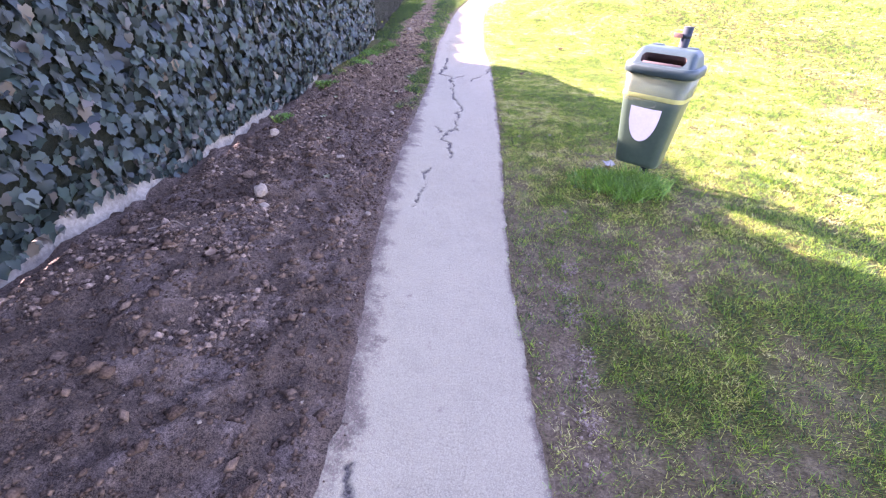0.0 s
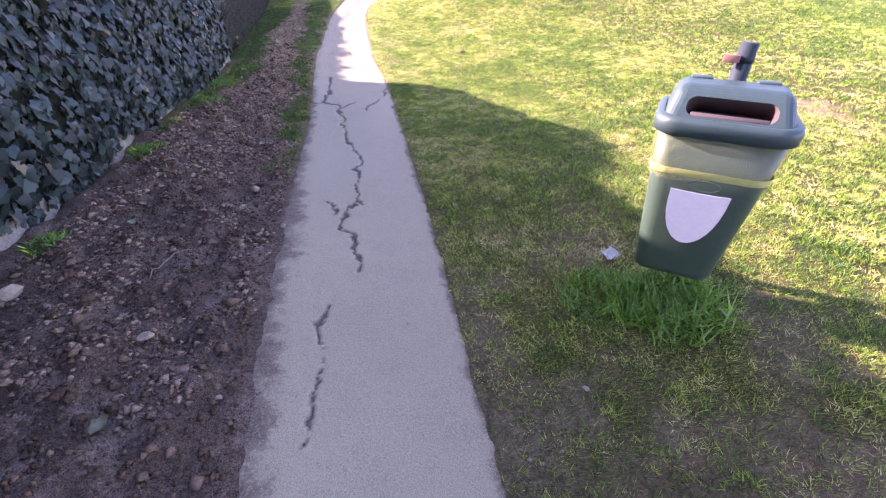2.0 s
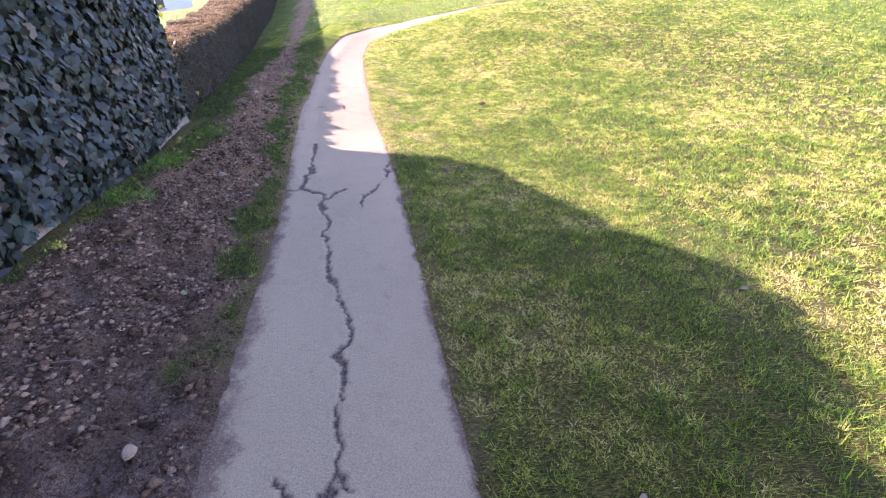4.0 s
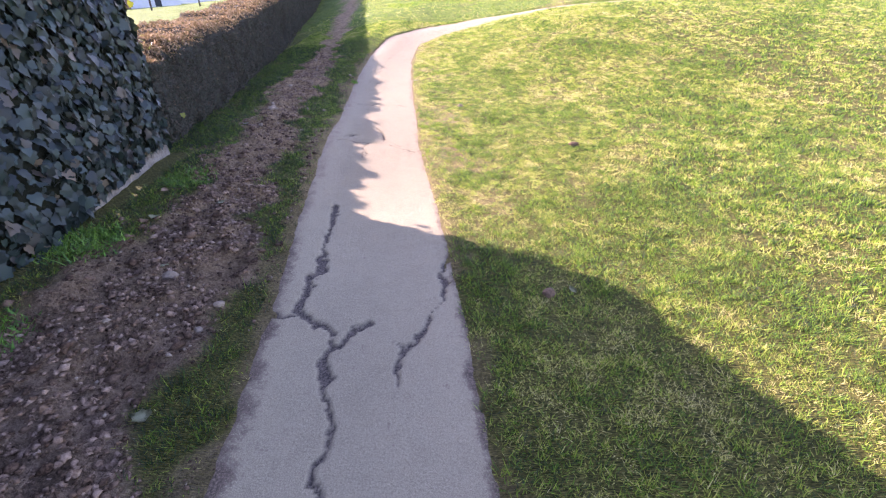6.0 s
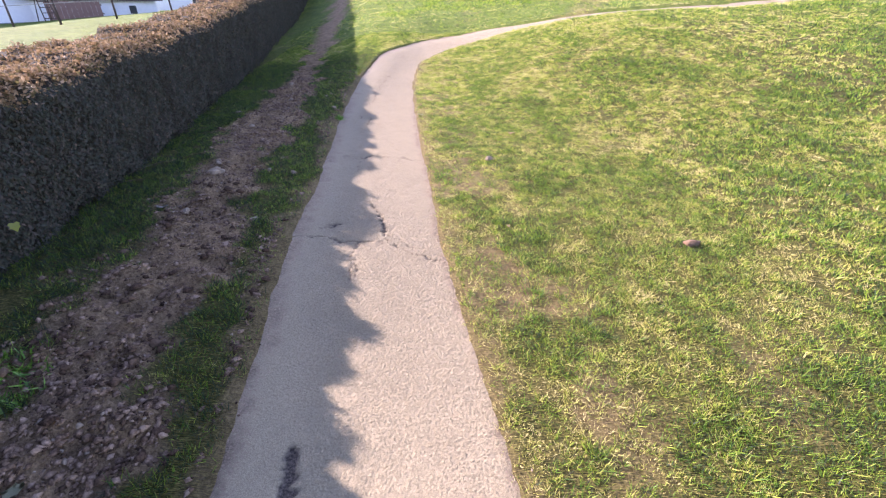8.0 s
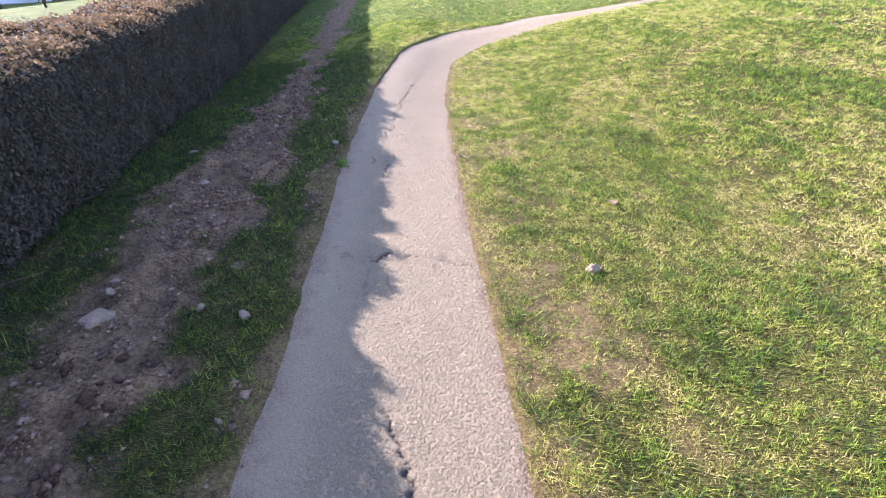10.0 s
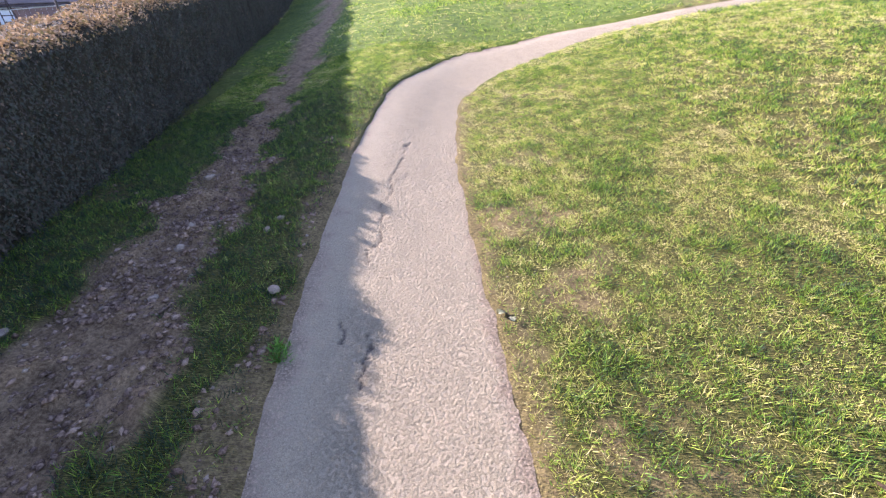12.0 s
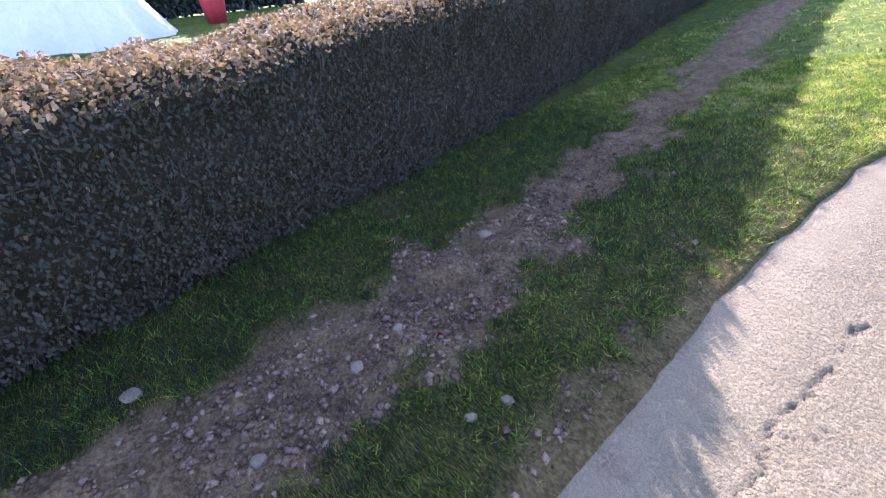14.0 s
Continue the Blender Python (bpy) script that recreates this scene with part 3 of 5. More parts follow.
# ---- helpers for things ----
def part(name, bm, mat, parent=None, label="", flat=False):
    """Link a bmesh as one mesh object under a thing or a part."""
    me = bpy.data.meshes.new(name)
    bm.to_mesh(me)
    bm.free()
    me.materials.append(mat)
    if not flat:
        me.polygons.foreach_set("use_smooth", np.ones(len(me.polygons), bool))
    ob = new(name, me)
    ob.parent = parent
    if label:
        tagged(ob, label)
    return ob


def box(sx, sy, sz, m=Matrix(), bevel=0.0):
    bm = bmesh.new()
    bmesh.ops.create_cube(bm, size=1.0, matrix=m @ Matrix.Diagonal((sx, sy, sz, 1)))
    if bevel:
        bmesh.ops.bevel(bm, geom=bm.edges[:], offset=bevel, segments=2, affect="EDGES", profile=0.5)
    return bm


def rod(a, b, r0, r1=None, sides=10):
    a, b = Vector(a), Vector(b)
    bm = bmesh.new()
    turn = (b - a).to_track_quat("Z", "Y").to_matrix().to_4x4()
    bmesh.ops.create_cone(bm, cap_ends=True, segments=sides, radius1=r0, radius2=r1 if r1 is not None else r0, depth=(b - a).length,
                          matrix=Matrix.Translation((a + b) / 2) @ turn)
    return bm


def rounded(w, d, r, n=5):
    """A rounded rectangle round the origin, as points."""
    pts = []
    for cx, cy, a0 in ((w / 2 - r, d / 2 - r, 0), (-w / 2 + r, d / 2 - r, 90), (-w / 2 + r, -d / 2 + r, 180), (w / 2 - r, -d / 2 + r, 270)):
        for k in range(n + 1):
            a = radians(a0 + 90 * k / n)
            pts.append((cx + r * math.cos(a), cy + r * math.sin(a)))
    return pts


def loft(rings, top=True, bottom=True):
    """rings: (z, width, depth, corner, shift in y)"""
    bm = bmesh.new()
    loops = [[bm.verts.new((x, y + s, z)) for x, y in rounded(w, d, r)] for z, w, d, r, s in rings]
    for lo, hi in zip(loops, loops[1:]):
        for k in range(len(lo)):
            j = (k + 1) % len(lo)
            bm.faces.new((lo[k], lo[j], hi[j], hi[k]))
    if bottom:
        bm.faces.new(loops[0][::-1])
    if top:
        bm.faces.new(loops[-1])
    return bm


def empty(name, m, label, category, group="", kind=""):
    ob = new(name)
    ob.matrix_world = m
    return tagged(ob, label, category, group, kind)


# ---- the ivy wall ----
def ivy_top(y):
    y = np.asarray(y, float)
    return np.interp(y, [-7, 1, 4.7, 4.86, 4.98, 6.1, 6.7, 7.0, 7.35, 8.1, 8.4, 8.75, 9.5, 10.32], [2.4, 2.4, 2.38, 2.2, 1.93, 1.90, 1.82, 1.80, 1.94, 2.02, 2.0, 1.78, 1.66, 1.52])


def ivy_surface(a, y, seed=0):
    """The hull of the ivy: a runs 0 to 1 from the front's foot over the top to the back."""
    top = ivy_top(y) - 0.06
    foot = level(ivy_x(y) + 0.05, y) - 0.02 + 0.20 * grain(y, 0 * y, 0.45, 77)
    up = np.clip(a / 0.62, 0, 1)
    over = np.clip((a - 0.62) / 0.38, 0, 1)
    bulge = 0.10 * (rough(y, up * 1.7, 0.7, 71) - 0.5) + 0.05 * (rough(y, up * 1.7, 0.22, 73) - 0.5)
    z = foot + (top - foot) * np.sin(up * math.pi / 2 * 0.96) ** 1.0
    z = np.where(a > 0.62, top - 0.14 * over ** 2 - 0.7 * np.clip(over - 0.7, 0, 1), z)
    x = ivy_x(y) - 0.10 - 0.05 * up ** 3 + bulge - 0.75 * over
    x = x - 0.05 * np.clip(0.12 - up, 0, 1) / 0.12
    close = np.clip((y - 9.0) / 1.0, 0, 1)
    x = x - 0.13 * close - 0.10 * np.clip((y - 10.1) / 0.2, 0, 1) ** 2
    return np.stack([x, y, z], -1)


wall_ivy = empty("ivy_wall", pose(0, 0, 0), "low rendered wall thickly overgrown with dark green ivy", "ivy wall", kind="structure")
aa, yy = np.meshgrid(np.linspace(0, 1, 46), np.append(np.arange(-7, IVYEND, 0.06), IVYEND))
hull = ivy_surface(aa, yy)
# no modelled stems: a dark hull that shows as shade between the leaves
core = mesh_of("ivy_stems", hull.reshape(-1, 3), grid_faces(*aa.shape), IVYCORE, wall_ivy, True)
tagged(core, "dark sheet standing for the shade between ivy leaves", kind="stuff")
# far end, closed with the same dark sheet
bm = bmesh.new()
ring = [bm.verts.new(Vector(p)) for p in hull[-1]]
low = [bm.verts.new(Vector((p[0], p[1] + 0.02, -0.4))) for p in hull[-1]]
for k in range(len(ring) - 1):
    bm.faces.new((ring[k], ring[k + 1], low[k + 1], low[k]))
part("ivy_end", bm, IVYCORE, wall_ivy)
# rendered foot of the wall, in lengths with a broken top edge
k = 0
ypos = -7.0
while ypos < IVYEND - 0.1:
    ln = min(random.uniform(0.5, 1.1), IVYEND - 0.05 - ypos)
    bm = bmesh.new()
    n = 10
    tall = random.uniform(0.05, 0.11)
    rows = []
    for i in range(n + 1):
        y = ypos + ln * i / n * 0.995
        g = float(level(ivy_x(y) - 0.05, y))
        h = tall + 0.07 * random.random()
        x0 = float(ivy_x(y)) - 0.15 - 0.12 * min(max(y - 9.0, 0), 1) + 0.015 * random.random()
        rows.append([bm.verts.new(p) for p in ((x0 + 0.02, y, g - 0.2), (x0, y, g + h - 0.025), (x0 - 0.02, y, g + h), (x0 - 0.22, y, g + h + 0.01), (x0 - 0.24, y, g - 0.2))])
    for a, b in zip(rows, rows[1:]):
        for i in range(4):
            bm.faces.new((a[i], b[i], b[i + 1], a[i + 1]))
    bm.faces.new(rows[0])
    bm.faces.new(rows[-1][::-1])
    part("footing_block", bm, KERB, wall_ivy, "pale crumbling render")
    ypos += ln

LOBES = [(0.0, 0.0), (0.30, -0.12), (0.52, 0.10), (0.40, 0.30), (0.48, 0.52), (0.27, 0.62), (0.0, 1.0), (-0.27, 0.62), (-0.48, 0.52), (-0.40, 0.30), (-0.52, 0.10), (-0.30, -0.12)]


def leaf_shape(points, cup, droop):
    """A lobed leaf round its middle, as vertices and triangles."""
    v = [(0.0, 0.32, 0.0)] + [(x, y, cup * abs(x) - droop * (y - 0.3) ** 2) for x, y in points]
    f = [(0, i, i + 1) for i in range(1, len(points))] + [(0, len(points), 1)]
    return np.array(v), np.array(f)


def scatter(name, places, normals, sizes, mat, parent, shape, seed, hang=True, wild=0.5):
    """Many leaves in one mesh, each turned by its normal and hanging tip down."""
    r = np.random.default_rng(seed)
    n = len(places)
    nor = normals + r.normal(0, wild, (n, 3))
    nor /= np.linalg.norm(nor, axis=1, keepdims=True)
    down = np.tile([0.0, 0.0, -1.0], (n, 1)) + r.normal(0, 0.45, (n, 3)) if hang else r.normal(0, 1, (n, 3))
    tip = down - (down * nor).sum(1, keepdims=True) * nor
    tip /= np.linalg.norm(tip, axis=1, keepdims=True)
    sidev = np.cross(tip, nor)
    v, f = shape
    v = v - [0, 0.32, 0]
    pts = places[:, None] + sizes[:, None, None] * (v[None, :, 0:1] * sidev[:, None] + v[None, :, 1:2] * tip[:, None] + v[None, :, 2:3] * nor[:, None])
    faces = f[None] + (np.arange(n) * len(v))[:, None, None]
    return mesh_of(name, pts.reshape(-1, 3), faces.reshape(-1, 3), mat, parent)


def ivy_points(n, seed):
    r = np.random.default_rng(seed)
    y = r.uniform(-4.5, IVYEND, n)
    a = np.where(r.random(n) < 0.80, r.uniform(-0.02, 0.62, n), r.uniform(0.62, 0.85, n))
    p = ivy_surface(np.clip(a, 0, 1), y)
    q = ivy_surface(np.clip(a, 0, 1) + 0.02, y)
    s = ivy_surface(np.clip(a, 0, 1), y + 0.05)
    nor = np.cross(s - p, q - p)
    nor /= np.linalg.norm(nor, axis=1, keepdims=True) + 1e-9
    nor = np.where(nor[:, :1] + nor[:, 2:] < 0, -nor, nor)
    p = p + nor * (0.01 + 0.06 * r.random(n)[:, None])
    return p, nor + [0.15, 0, 0.25], r


p, nor, r = ivy_points(24000, 3)
leaves = scatter("ivy_foliage", p, nor, 0.042 + 0.052 * r.random(len(p)), IVY, wall_ivy, leaf_shape(LOBES, 0.10, 0.25), 5, True, 0.38)
tagged(leaves, "dark green lobed ivy leaves", kind="stuff")
# the far end's leaves
n = 900
r = np.random.default_rng(15)
zz = r.random(n)
yy = IVYEND - 0.02 + 0.06 * r.random(n)
xx = ivy_x(IVYEND) - 0.26 - 0.85 * r.random(n)
p = np.stack([xx, yy, -0.05 + zz * 1.5], -1)
tagged(scatter("ivy_foliage", p, np.tile([0.3, 1.0, 0.2], (n, 1)), 0.05 + 0.06 * r.random(n), IVY, wall_ivy, leaf_shape(LOBES, 0.10, 0.25), 6, True, 0.4), "dark green lobed ivy leaves", kind="stuff")
# single leaves of the stretch that is passed closest
v, f = leaf_shape(LOBES, 0.12, 0.3)
me = bpy.data.meshes.new("ivy_leaf")
me.from_pydata([tuple(c) for c in v - [0, 0.32, 0]], [], [tuple(int(i) for i in t) for t in f])
me.materials.append(IVY)
p, nor, r = ivy_points(2600, 8)
keep = np.flatnonzero((p[:, 1] > 2.2) & (p[:, 1] < 8.5) & (p[:, 2] < 1.3))[:280]
for i in keep:
    o = new("ivy_leaf", me)
    o.parent = wall_ivy
    nv = Vector(nor[i] + r.normal(0, 0.3, 3)).normalized()
    tip = Vector((0, 0, -1)) + Vector(r.normal(0, 0.4, 3))
    tip = (tip - tip.dot(nv) * nv).normalized()
    sd = tip.cross(nv)
    s = 0.055 + 0.045 * r.random()
    m = Matrix(((sd.x, tip.x, nv.x, 0), (sd.y, tip.y, nv.y, 0), (sd.z, tip.z, nv.z, 0), (0, 0, 0, 1)))
    o.matrix_world = Matrix.Translation(Vector(p[i]) + nv * 0.02) @ m @ Matrix.Diagonal((s, s, s, 1))

# young bright sprays at the end and on top
n = 26
r = np.random.default_rng(19)
which = r.random(n) < 0.6
py_ = np.where(which, IVYEND + 0.1 * r.random(n), 8.6 + 0.5 * r.random(n))
px_ = np.where(which, ivy_x(IVYEND) + 0.08 * r.normal(0, 1, n) - 0.30, ivy_x(8.8) - 0.3 + 0.1 * r.normal(0, 1, n))
pz_ = np.where(which, r.choice([0.95, 1.25, 0.25], n) + 0.05 * r.normal(0, 1, n), 1.70 + 0.12 * r.random(n))
tagged(scatter("young_leaves", np.stack([px_, py_, pz_], -1), np.tile([0.5, -0.3, 0.6], (n, 1)), 0.035 + 0.03 * r.random(n), YOUNGIVY, wall_ivy, leaf_shape(LOBES, 0.1, 0.2), 20, True, 0.5), "bright yellow-green young ivy leaves", kind="stuff")

# ---- the trimmed hedge ----
hedge = empty("hedge", pose(0, 0, 0), "long trimmed hedge, brown leaves on its sunlit flat top", "hedge")
HEND = 40.0


def hedge_top(y):
    return np.interp(y, [10, 12.6, 15.3, 17, 19.3, 24, 30, 40], [0.75, 0.85, 1.00, 1.14, 1.28, 1.65, 2.1, 3.0]) + 0.10 * (rough(y, 0 * y, 0.6, 81, 2) - 0.5) + 0.08 * (rough(y, 0 * y, 0.16, 82, 2) - 0.5)


def hedge_surface(a, y):
    top = hedge_top(y)
    foot = level(hedge_x(y) + 0.1, y) - 0.02
    up, over = np.clip(a / 0.5, 0, 1), np.clip((a - 0.5) / 0.36, 0, 1)
    back = np.clip((a - 0.86) / 0.14, 0, 1)
    bulge = 0.12 * (rough(y, up * 1.2, 0.6, 83) - 0.5) + 0.14 * (rough(y, up * 1.0, 0.2, 84, 3) - 0.5) - 0.09 * np.clip((up - 0.85) / 0.15, 0, 1) ** 2
    x = hedge_x(y) + bulge - 0.10 * np.clip(0.2 - up, 0, 1) / 0.2 - 0.9 * over
    z = foot + (top - foot) * up - 0.05 * np.clip((up - 0.85) / 0.15, 0, 1) ** 2 * (1 - np.clip(over / 0.12, 0, 1)) - 0.03 * over - 0.9 * back + 0.09 * (rough(y, over * 0.9, 0.3, 85, 3) - 0.5) * (a > 0.5)
    return np.stack([x, y, z], -1)


aa, yy = np.meshgrid(np.linspace(0, 1, 41), np.concatenate([np.arange(10.1, 24, 0.08), np.arange(24, HEND, 0.25)]))
# dark hull just inside the leaves, coloured as the hedge's inner shade
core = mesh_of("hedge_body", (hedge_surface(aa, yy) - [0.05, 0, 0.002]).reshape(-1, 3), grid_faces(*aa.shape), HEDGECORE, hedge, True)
tagged(core, "dark sheet standing for the shade between hedge leaves", kind="stuff")
DIAMOND = (np.array([(0.0, 0.0, 0.0), (0.30, 0.45, 0.06), (0.0, 1.0, 0.0), (-0.30, 0.45, 0.06)]) + [0, 0.0, 0], np.array([(0, 1, 2), (0, 2, 3)]))
SMALL = [(0.0, 0.0), (0.28, 0.3), (0.22, 0.7), (0.0, 1.0), (-0.22, 0.7), (-0.28, 0.3)]


def hedge_points(n, lo, hi, top, seed):
    r = np.random.default_rng(seed)
    y = lo + (hi - lo) * r.random(n) ** 1.5
    a = r.uniform(0.5, 0.87, n) if top else r.uniform(0.0, 0.497, n)
    p = hedge_surface(a, y)
    if top:
        return p + np.stack([0 * y, 0 * y, -0.012 + 0.045 * r.random(n) ** 2], -1), np.tile([0.1, 0, 1.0], (n, 1)), r
    return p + np.stack([-0.02 + 0.05 * r.random(n), 0 * y, 0 * y], -1), np.tile([1.0, -0.2, 0.25], (n, 1)), r


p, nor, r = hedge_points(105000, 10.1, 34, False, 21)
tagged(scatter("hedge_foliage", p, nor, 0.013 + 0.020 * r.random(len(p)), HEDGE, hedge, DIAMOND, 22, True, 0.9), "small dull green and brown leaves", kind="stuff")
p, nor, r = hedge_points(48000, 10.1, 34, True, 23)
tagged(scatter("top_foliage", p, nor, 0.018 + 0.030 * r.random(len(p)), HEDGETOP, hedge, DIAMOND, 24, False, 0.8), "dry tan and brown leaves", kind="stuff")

# ragged sprigs along the front edge of the top
r = np.random.default_rng(25)
n = 9000
y = 10.1 + 20 * r.random(n) ** 1.5
tuft = smooth((rough(y, 0 * y, 0.10, 26, 2) - 0.42) / 0.2)
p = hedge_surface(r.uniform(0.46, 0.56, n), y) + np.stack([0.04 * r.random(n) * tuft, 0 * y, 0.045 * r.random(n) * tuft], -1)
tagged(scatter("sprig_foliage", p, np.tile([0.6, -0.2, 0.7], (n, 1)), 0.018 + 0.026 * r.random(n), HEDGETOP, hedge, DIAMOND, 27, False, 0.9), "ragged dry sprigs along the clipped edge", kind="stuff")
# upright twigs showing between the leaves
n = 1500
y = 10.1 + 16 * r.random(n) ** 1.4
p = hedge_surface(r.uniform(0.01, 0.46, n), y) + np.stack([0.02 * r.random(n), 0 * y, 0 * y], -1)
tagged(scatter("twig_tangle", p, np.tile([1.0, -0.2, 0.1], (n, 1)), 0.07 + 0.09 * r.random(n), HEDGETWIG, hedge, (np.array([(-0.022, 0.0, 0.0), (0.022, 0.0, 0.0), (0.0, 1.0, 0.05)]), np.array([(0, 1, 2)])), 28, True, 0.35), "thin brown twigs", kind="stuff")


# ---- grass ----
def blades(name, x, y, high, wide, tone, lean, mat, seed, label, parent=None):
    """Short leaning blades, on the ground."""
    r = np.random.default_rng(seed)
    n = len(x)
    z = land_height(x, y)
    a, b = r.uniform(0, 6.283, n), r.uniform(0, 6.283, n)
    out = lean * (0.4 + r.random(n)) * high
    cx, cy, sx, sy = np.cos(a), np.sin(a), np.cos(b) * wide, np.sin(b) * wide
    base = np.stack([x, y, z - 0.004], -1)
    side = np.stack([sx, sy, 0 * sx], -1)
    tip = base + np.stack([cx * out, cy * out, high * (1 - 0.22 * lean)], -1)
    pts = np.stack([base - side, base + side, tip], 1)
    ob = mesh_of(name, pts.reshape(-1, 3), np.arange(n * 3).reshape(-1, 3), mat, parent)
    give(ob, "tone", np.repeat(tone, 3))
    return tagged(ob, label, "grass", kind="stuff")


def lawn(n, x0, x1, y0, y1, seed, keep, skew=0.0):
    r = np.random.default_rng(seed)
    x, y = r.uniform(x0, x1, n), r.uniform(y0, y1, n)
    x = x - skew * np.minimum(y, 17)
    k = keep(x, y, r)
    return x[k], y[k], r


def open_ground(x, y, r, thin=1.0):
    patch = 0.3 * rough(x, y, 0.5, 91) + 0.7 * rough(x, y, 0.09, 92, 2)
    want = np.clip(0.80 + 2.2 * (patch - 0.46), 0.45, 1.0) * np.where(x < -0.4 - 0.138 * np.minimum(y, 17), (1 - soil_at(x, y)) ** 2, (1 - 0.8 * soil_at(x, y))) * thin
    behind = np.where(y < IVYEND, ivy_x(y) - 0.02, hedge_x(y) - 0.10)
    return (r.random(len(x)) < want) & (off_path(x, y) > -0.035 + 0.05 * r.random(len(x)) + 0.05 * (rough(x, y, 0.12, 94, 2) - 0.5)) & (x > behind)


def tone_of(x, y, r):
    """0 dark green of shaded grass, then lush green, to 1 dry straw."""
    lush = smooth((rough(x, y, 0.6, 191, 3) - 0.53) / 0.12)
    dry = 0.56 + 0.9 * (rough(x, y, 1.1, 95) - 0.5) + 1.3 * (rough(x, y, 0.10, 97, 2) - 0.5) - 0.34 * lush
    d = off_path(x, y)
    dry += 0.22 * smooth(1 - d / 0.5) * (y > 9) - 0.12 * smooth((3.2 - np.hypot(x - 1.5, y - 9.5)) / 3)
    dry -= 0.01 * (y > 9.5)
    # left verge: the shade of ivy and hedge painted in as dark tone
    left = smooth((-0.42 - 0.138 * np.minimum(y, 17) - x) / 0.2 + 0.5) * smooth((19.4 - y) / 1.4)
    # shaded lawn by the bin is lowered in tone as well
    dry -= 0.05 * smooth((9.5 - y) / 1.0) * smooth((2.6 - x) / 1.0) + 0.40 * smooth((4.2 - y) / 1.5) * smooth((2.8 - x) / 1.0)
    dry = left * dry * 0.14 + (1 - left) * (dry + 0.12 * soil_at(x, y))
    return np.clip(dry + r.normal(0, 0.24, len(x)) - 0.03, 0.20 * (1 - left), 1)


def tufts(name, count, each, x0, x1, y0, y1, spread_, high, wide, seed, label, skew=0.138):
    """Small tufts of splayed blades, each tuft of one tone and height."""
    x, y, r = lawn(count, x0, x1, y0, y1, seed, lambda x, y, r: open_ground(x, y, r, 1.0), skew)
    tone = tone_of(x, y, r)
    tall = high * (0.35 + 0.5 * r.random(len(x)) + 0.9 * (rough(x, y, 0.11, 93, 2) - 0.3).clip(0, 1)) * (1.25 - 0.60 * tone)
    k = np.repeat(np.arange(len(x)), each)
    a, d = r.uniform(0, 6.283, len(k)), np.sqrt(r.random(len(k)))
    dx, dy = np.cos(a) * d, np.sin(a) * d
    n = len(k)
    bx, by = x[k] + dx * spread_, y[k] + dy * spread_
    h = tall[k] * (0.55 + 0.6 * r.random(n))
    base = np.stack([bx, by, land_height(x, y)[k] - 0.003], -1)
    out = h * (0.35 + 1.1 * d * r.random(n) + 0.35 * tone[k])
    tip = base + np.stack([np.cos(a + r.normal(0, 0.7, n)) * out, np.sin(a + r.normal(0, 0.7, n)) * out, h * (0.95 - 0.2 * tone[k])], -1)
    b = r.uniform(0, 6.283, n)
    w = wide * (0.6 + 0.8 * r.random(n))
    side = np.stack([np.cos(b) * w, np.sin(b) * w, 0 * w], -1)
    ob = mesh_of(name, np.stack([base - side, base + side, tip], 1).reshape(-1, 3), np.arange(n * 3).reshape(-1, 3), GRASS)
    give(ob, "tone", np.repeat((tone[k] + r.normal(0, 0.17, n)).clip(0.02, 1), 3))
    return tagged(ob, label, "grass", kind="stuff")


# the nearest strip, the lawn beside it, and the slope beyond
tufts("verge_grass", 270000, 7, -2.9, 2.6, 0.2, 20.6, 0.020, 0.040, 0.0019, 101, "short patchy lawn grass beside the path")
tufts("lawn_grass", 64000, 7, 2.6, 5.6, 0.2, 20.6, 0.02, 0.053, 0.0033, 103, "short sunlit lawn with dry straw patches")
tufts("lawn_grass", 32000, 7, 5.6, 11, -0.5, 20.6, 0.03, 0.06, 0.006, 113, "short sunlit lawn with dry straw patches")
tufts("slope_grass", 34000, 5, -5.6, 14, 20.3, 34, 0.035, 0.055, 0.0055, 105, "rough grass on the slope beyond the bend", 0.0)
tufts("lawn_grass", 20000, 6, 8.5, 20, 0, 20, 0.04, 0.075, 0.0075, 107, "short sunlit lawn with dry straw patches", 0.0)
# weedy tussocks on the bank past the path
x, y, r = lawn(26000, -3.4, 8, 22, 30, 109, lambda x, y, r: (rough(x, y, 0.9, 111) > 0.52) & (np.abs(y - 24.6 - 0.12 * x) < 1.6))
blades("bank_weeds", x, y, 0.05 + 0.07 * r.random(len(x)), 0.007 + 0.006 * r.random(len(x)), 0.10 + 0.45 * r.random(len(x)), 0.9, GRASS, 112, "rough dark weeds on the bank")


def tussock(cx, cy, radius, n, high, seed, label, name="grass_tuft"):
    r = np.random.default_rng(seed)
    a, d = r.uniform(0, 6.283, n), radius * np.sqrt(r.random(n)) * (0.6 + 0.4 * r.random(n))
    x, y = cx + d * np.cos(a), cy + d * np.sin(a)
    blades(name, x, y, high * (0.4 + 0.6 * r.random(n)), 0.0045 + 0.0035 * r.random(n), r.random(n), 0.85, WEED, seed + 1, label)


tussock(0.93, 3.47, 0.31, 1300, 0.15, 201, "bright long grass round the foot of a bin")
tussock(0.64, 3.60, 0.26, 480, 0.11, 203, "bright long grass round the foot of a bin")
tussock(-3.12, 8.45, 0.28, 900, 0.07, 205, "bright weeds at the foot of the ivy wall")
tussock(-2.98, 7.6, 0.25, 600, 0.05, 207, "bright weeds at the foot of the ivy wall")
tussock(-2.80, 5.75, 0.16, 500, 0.09, 209, "bright weeds at the foot of the ivy wall")
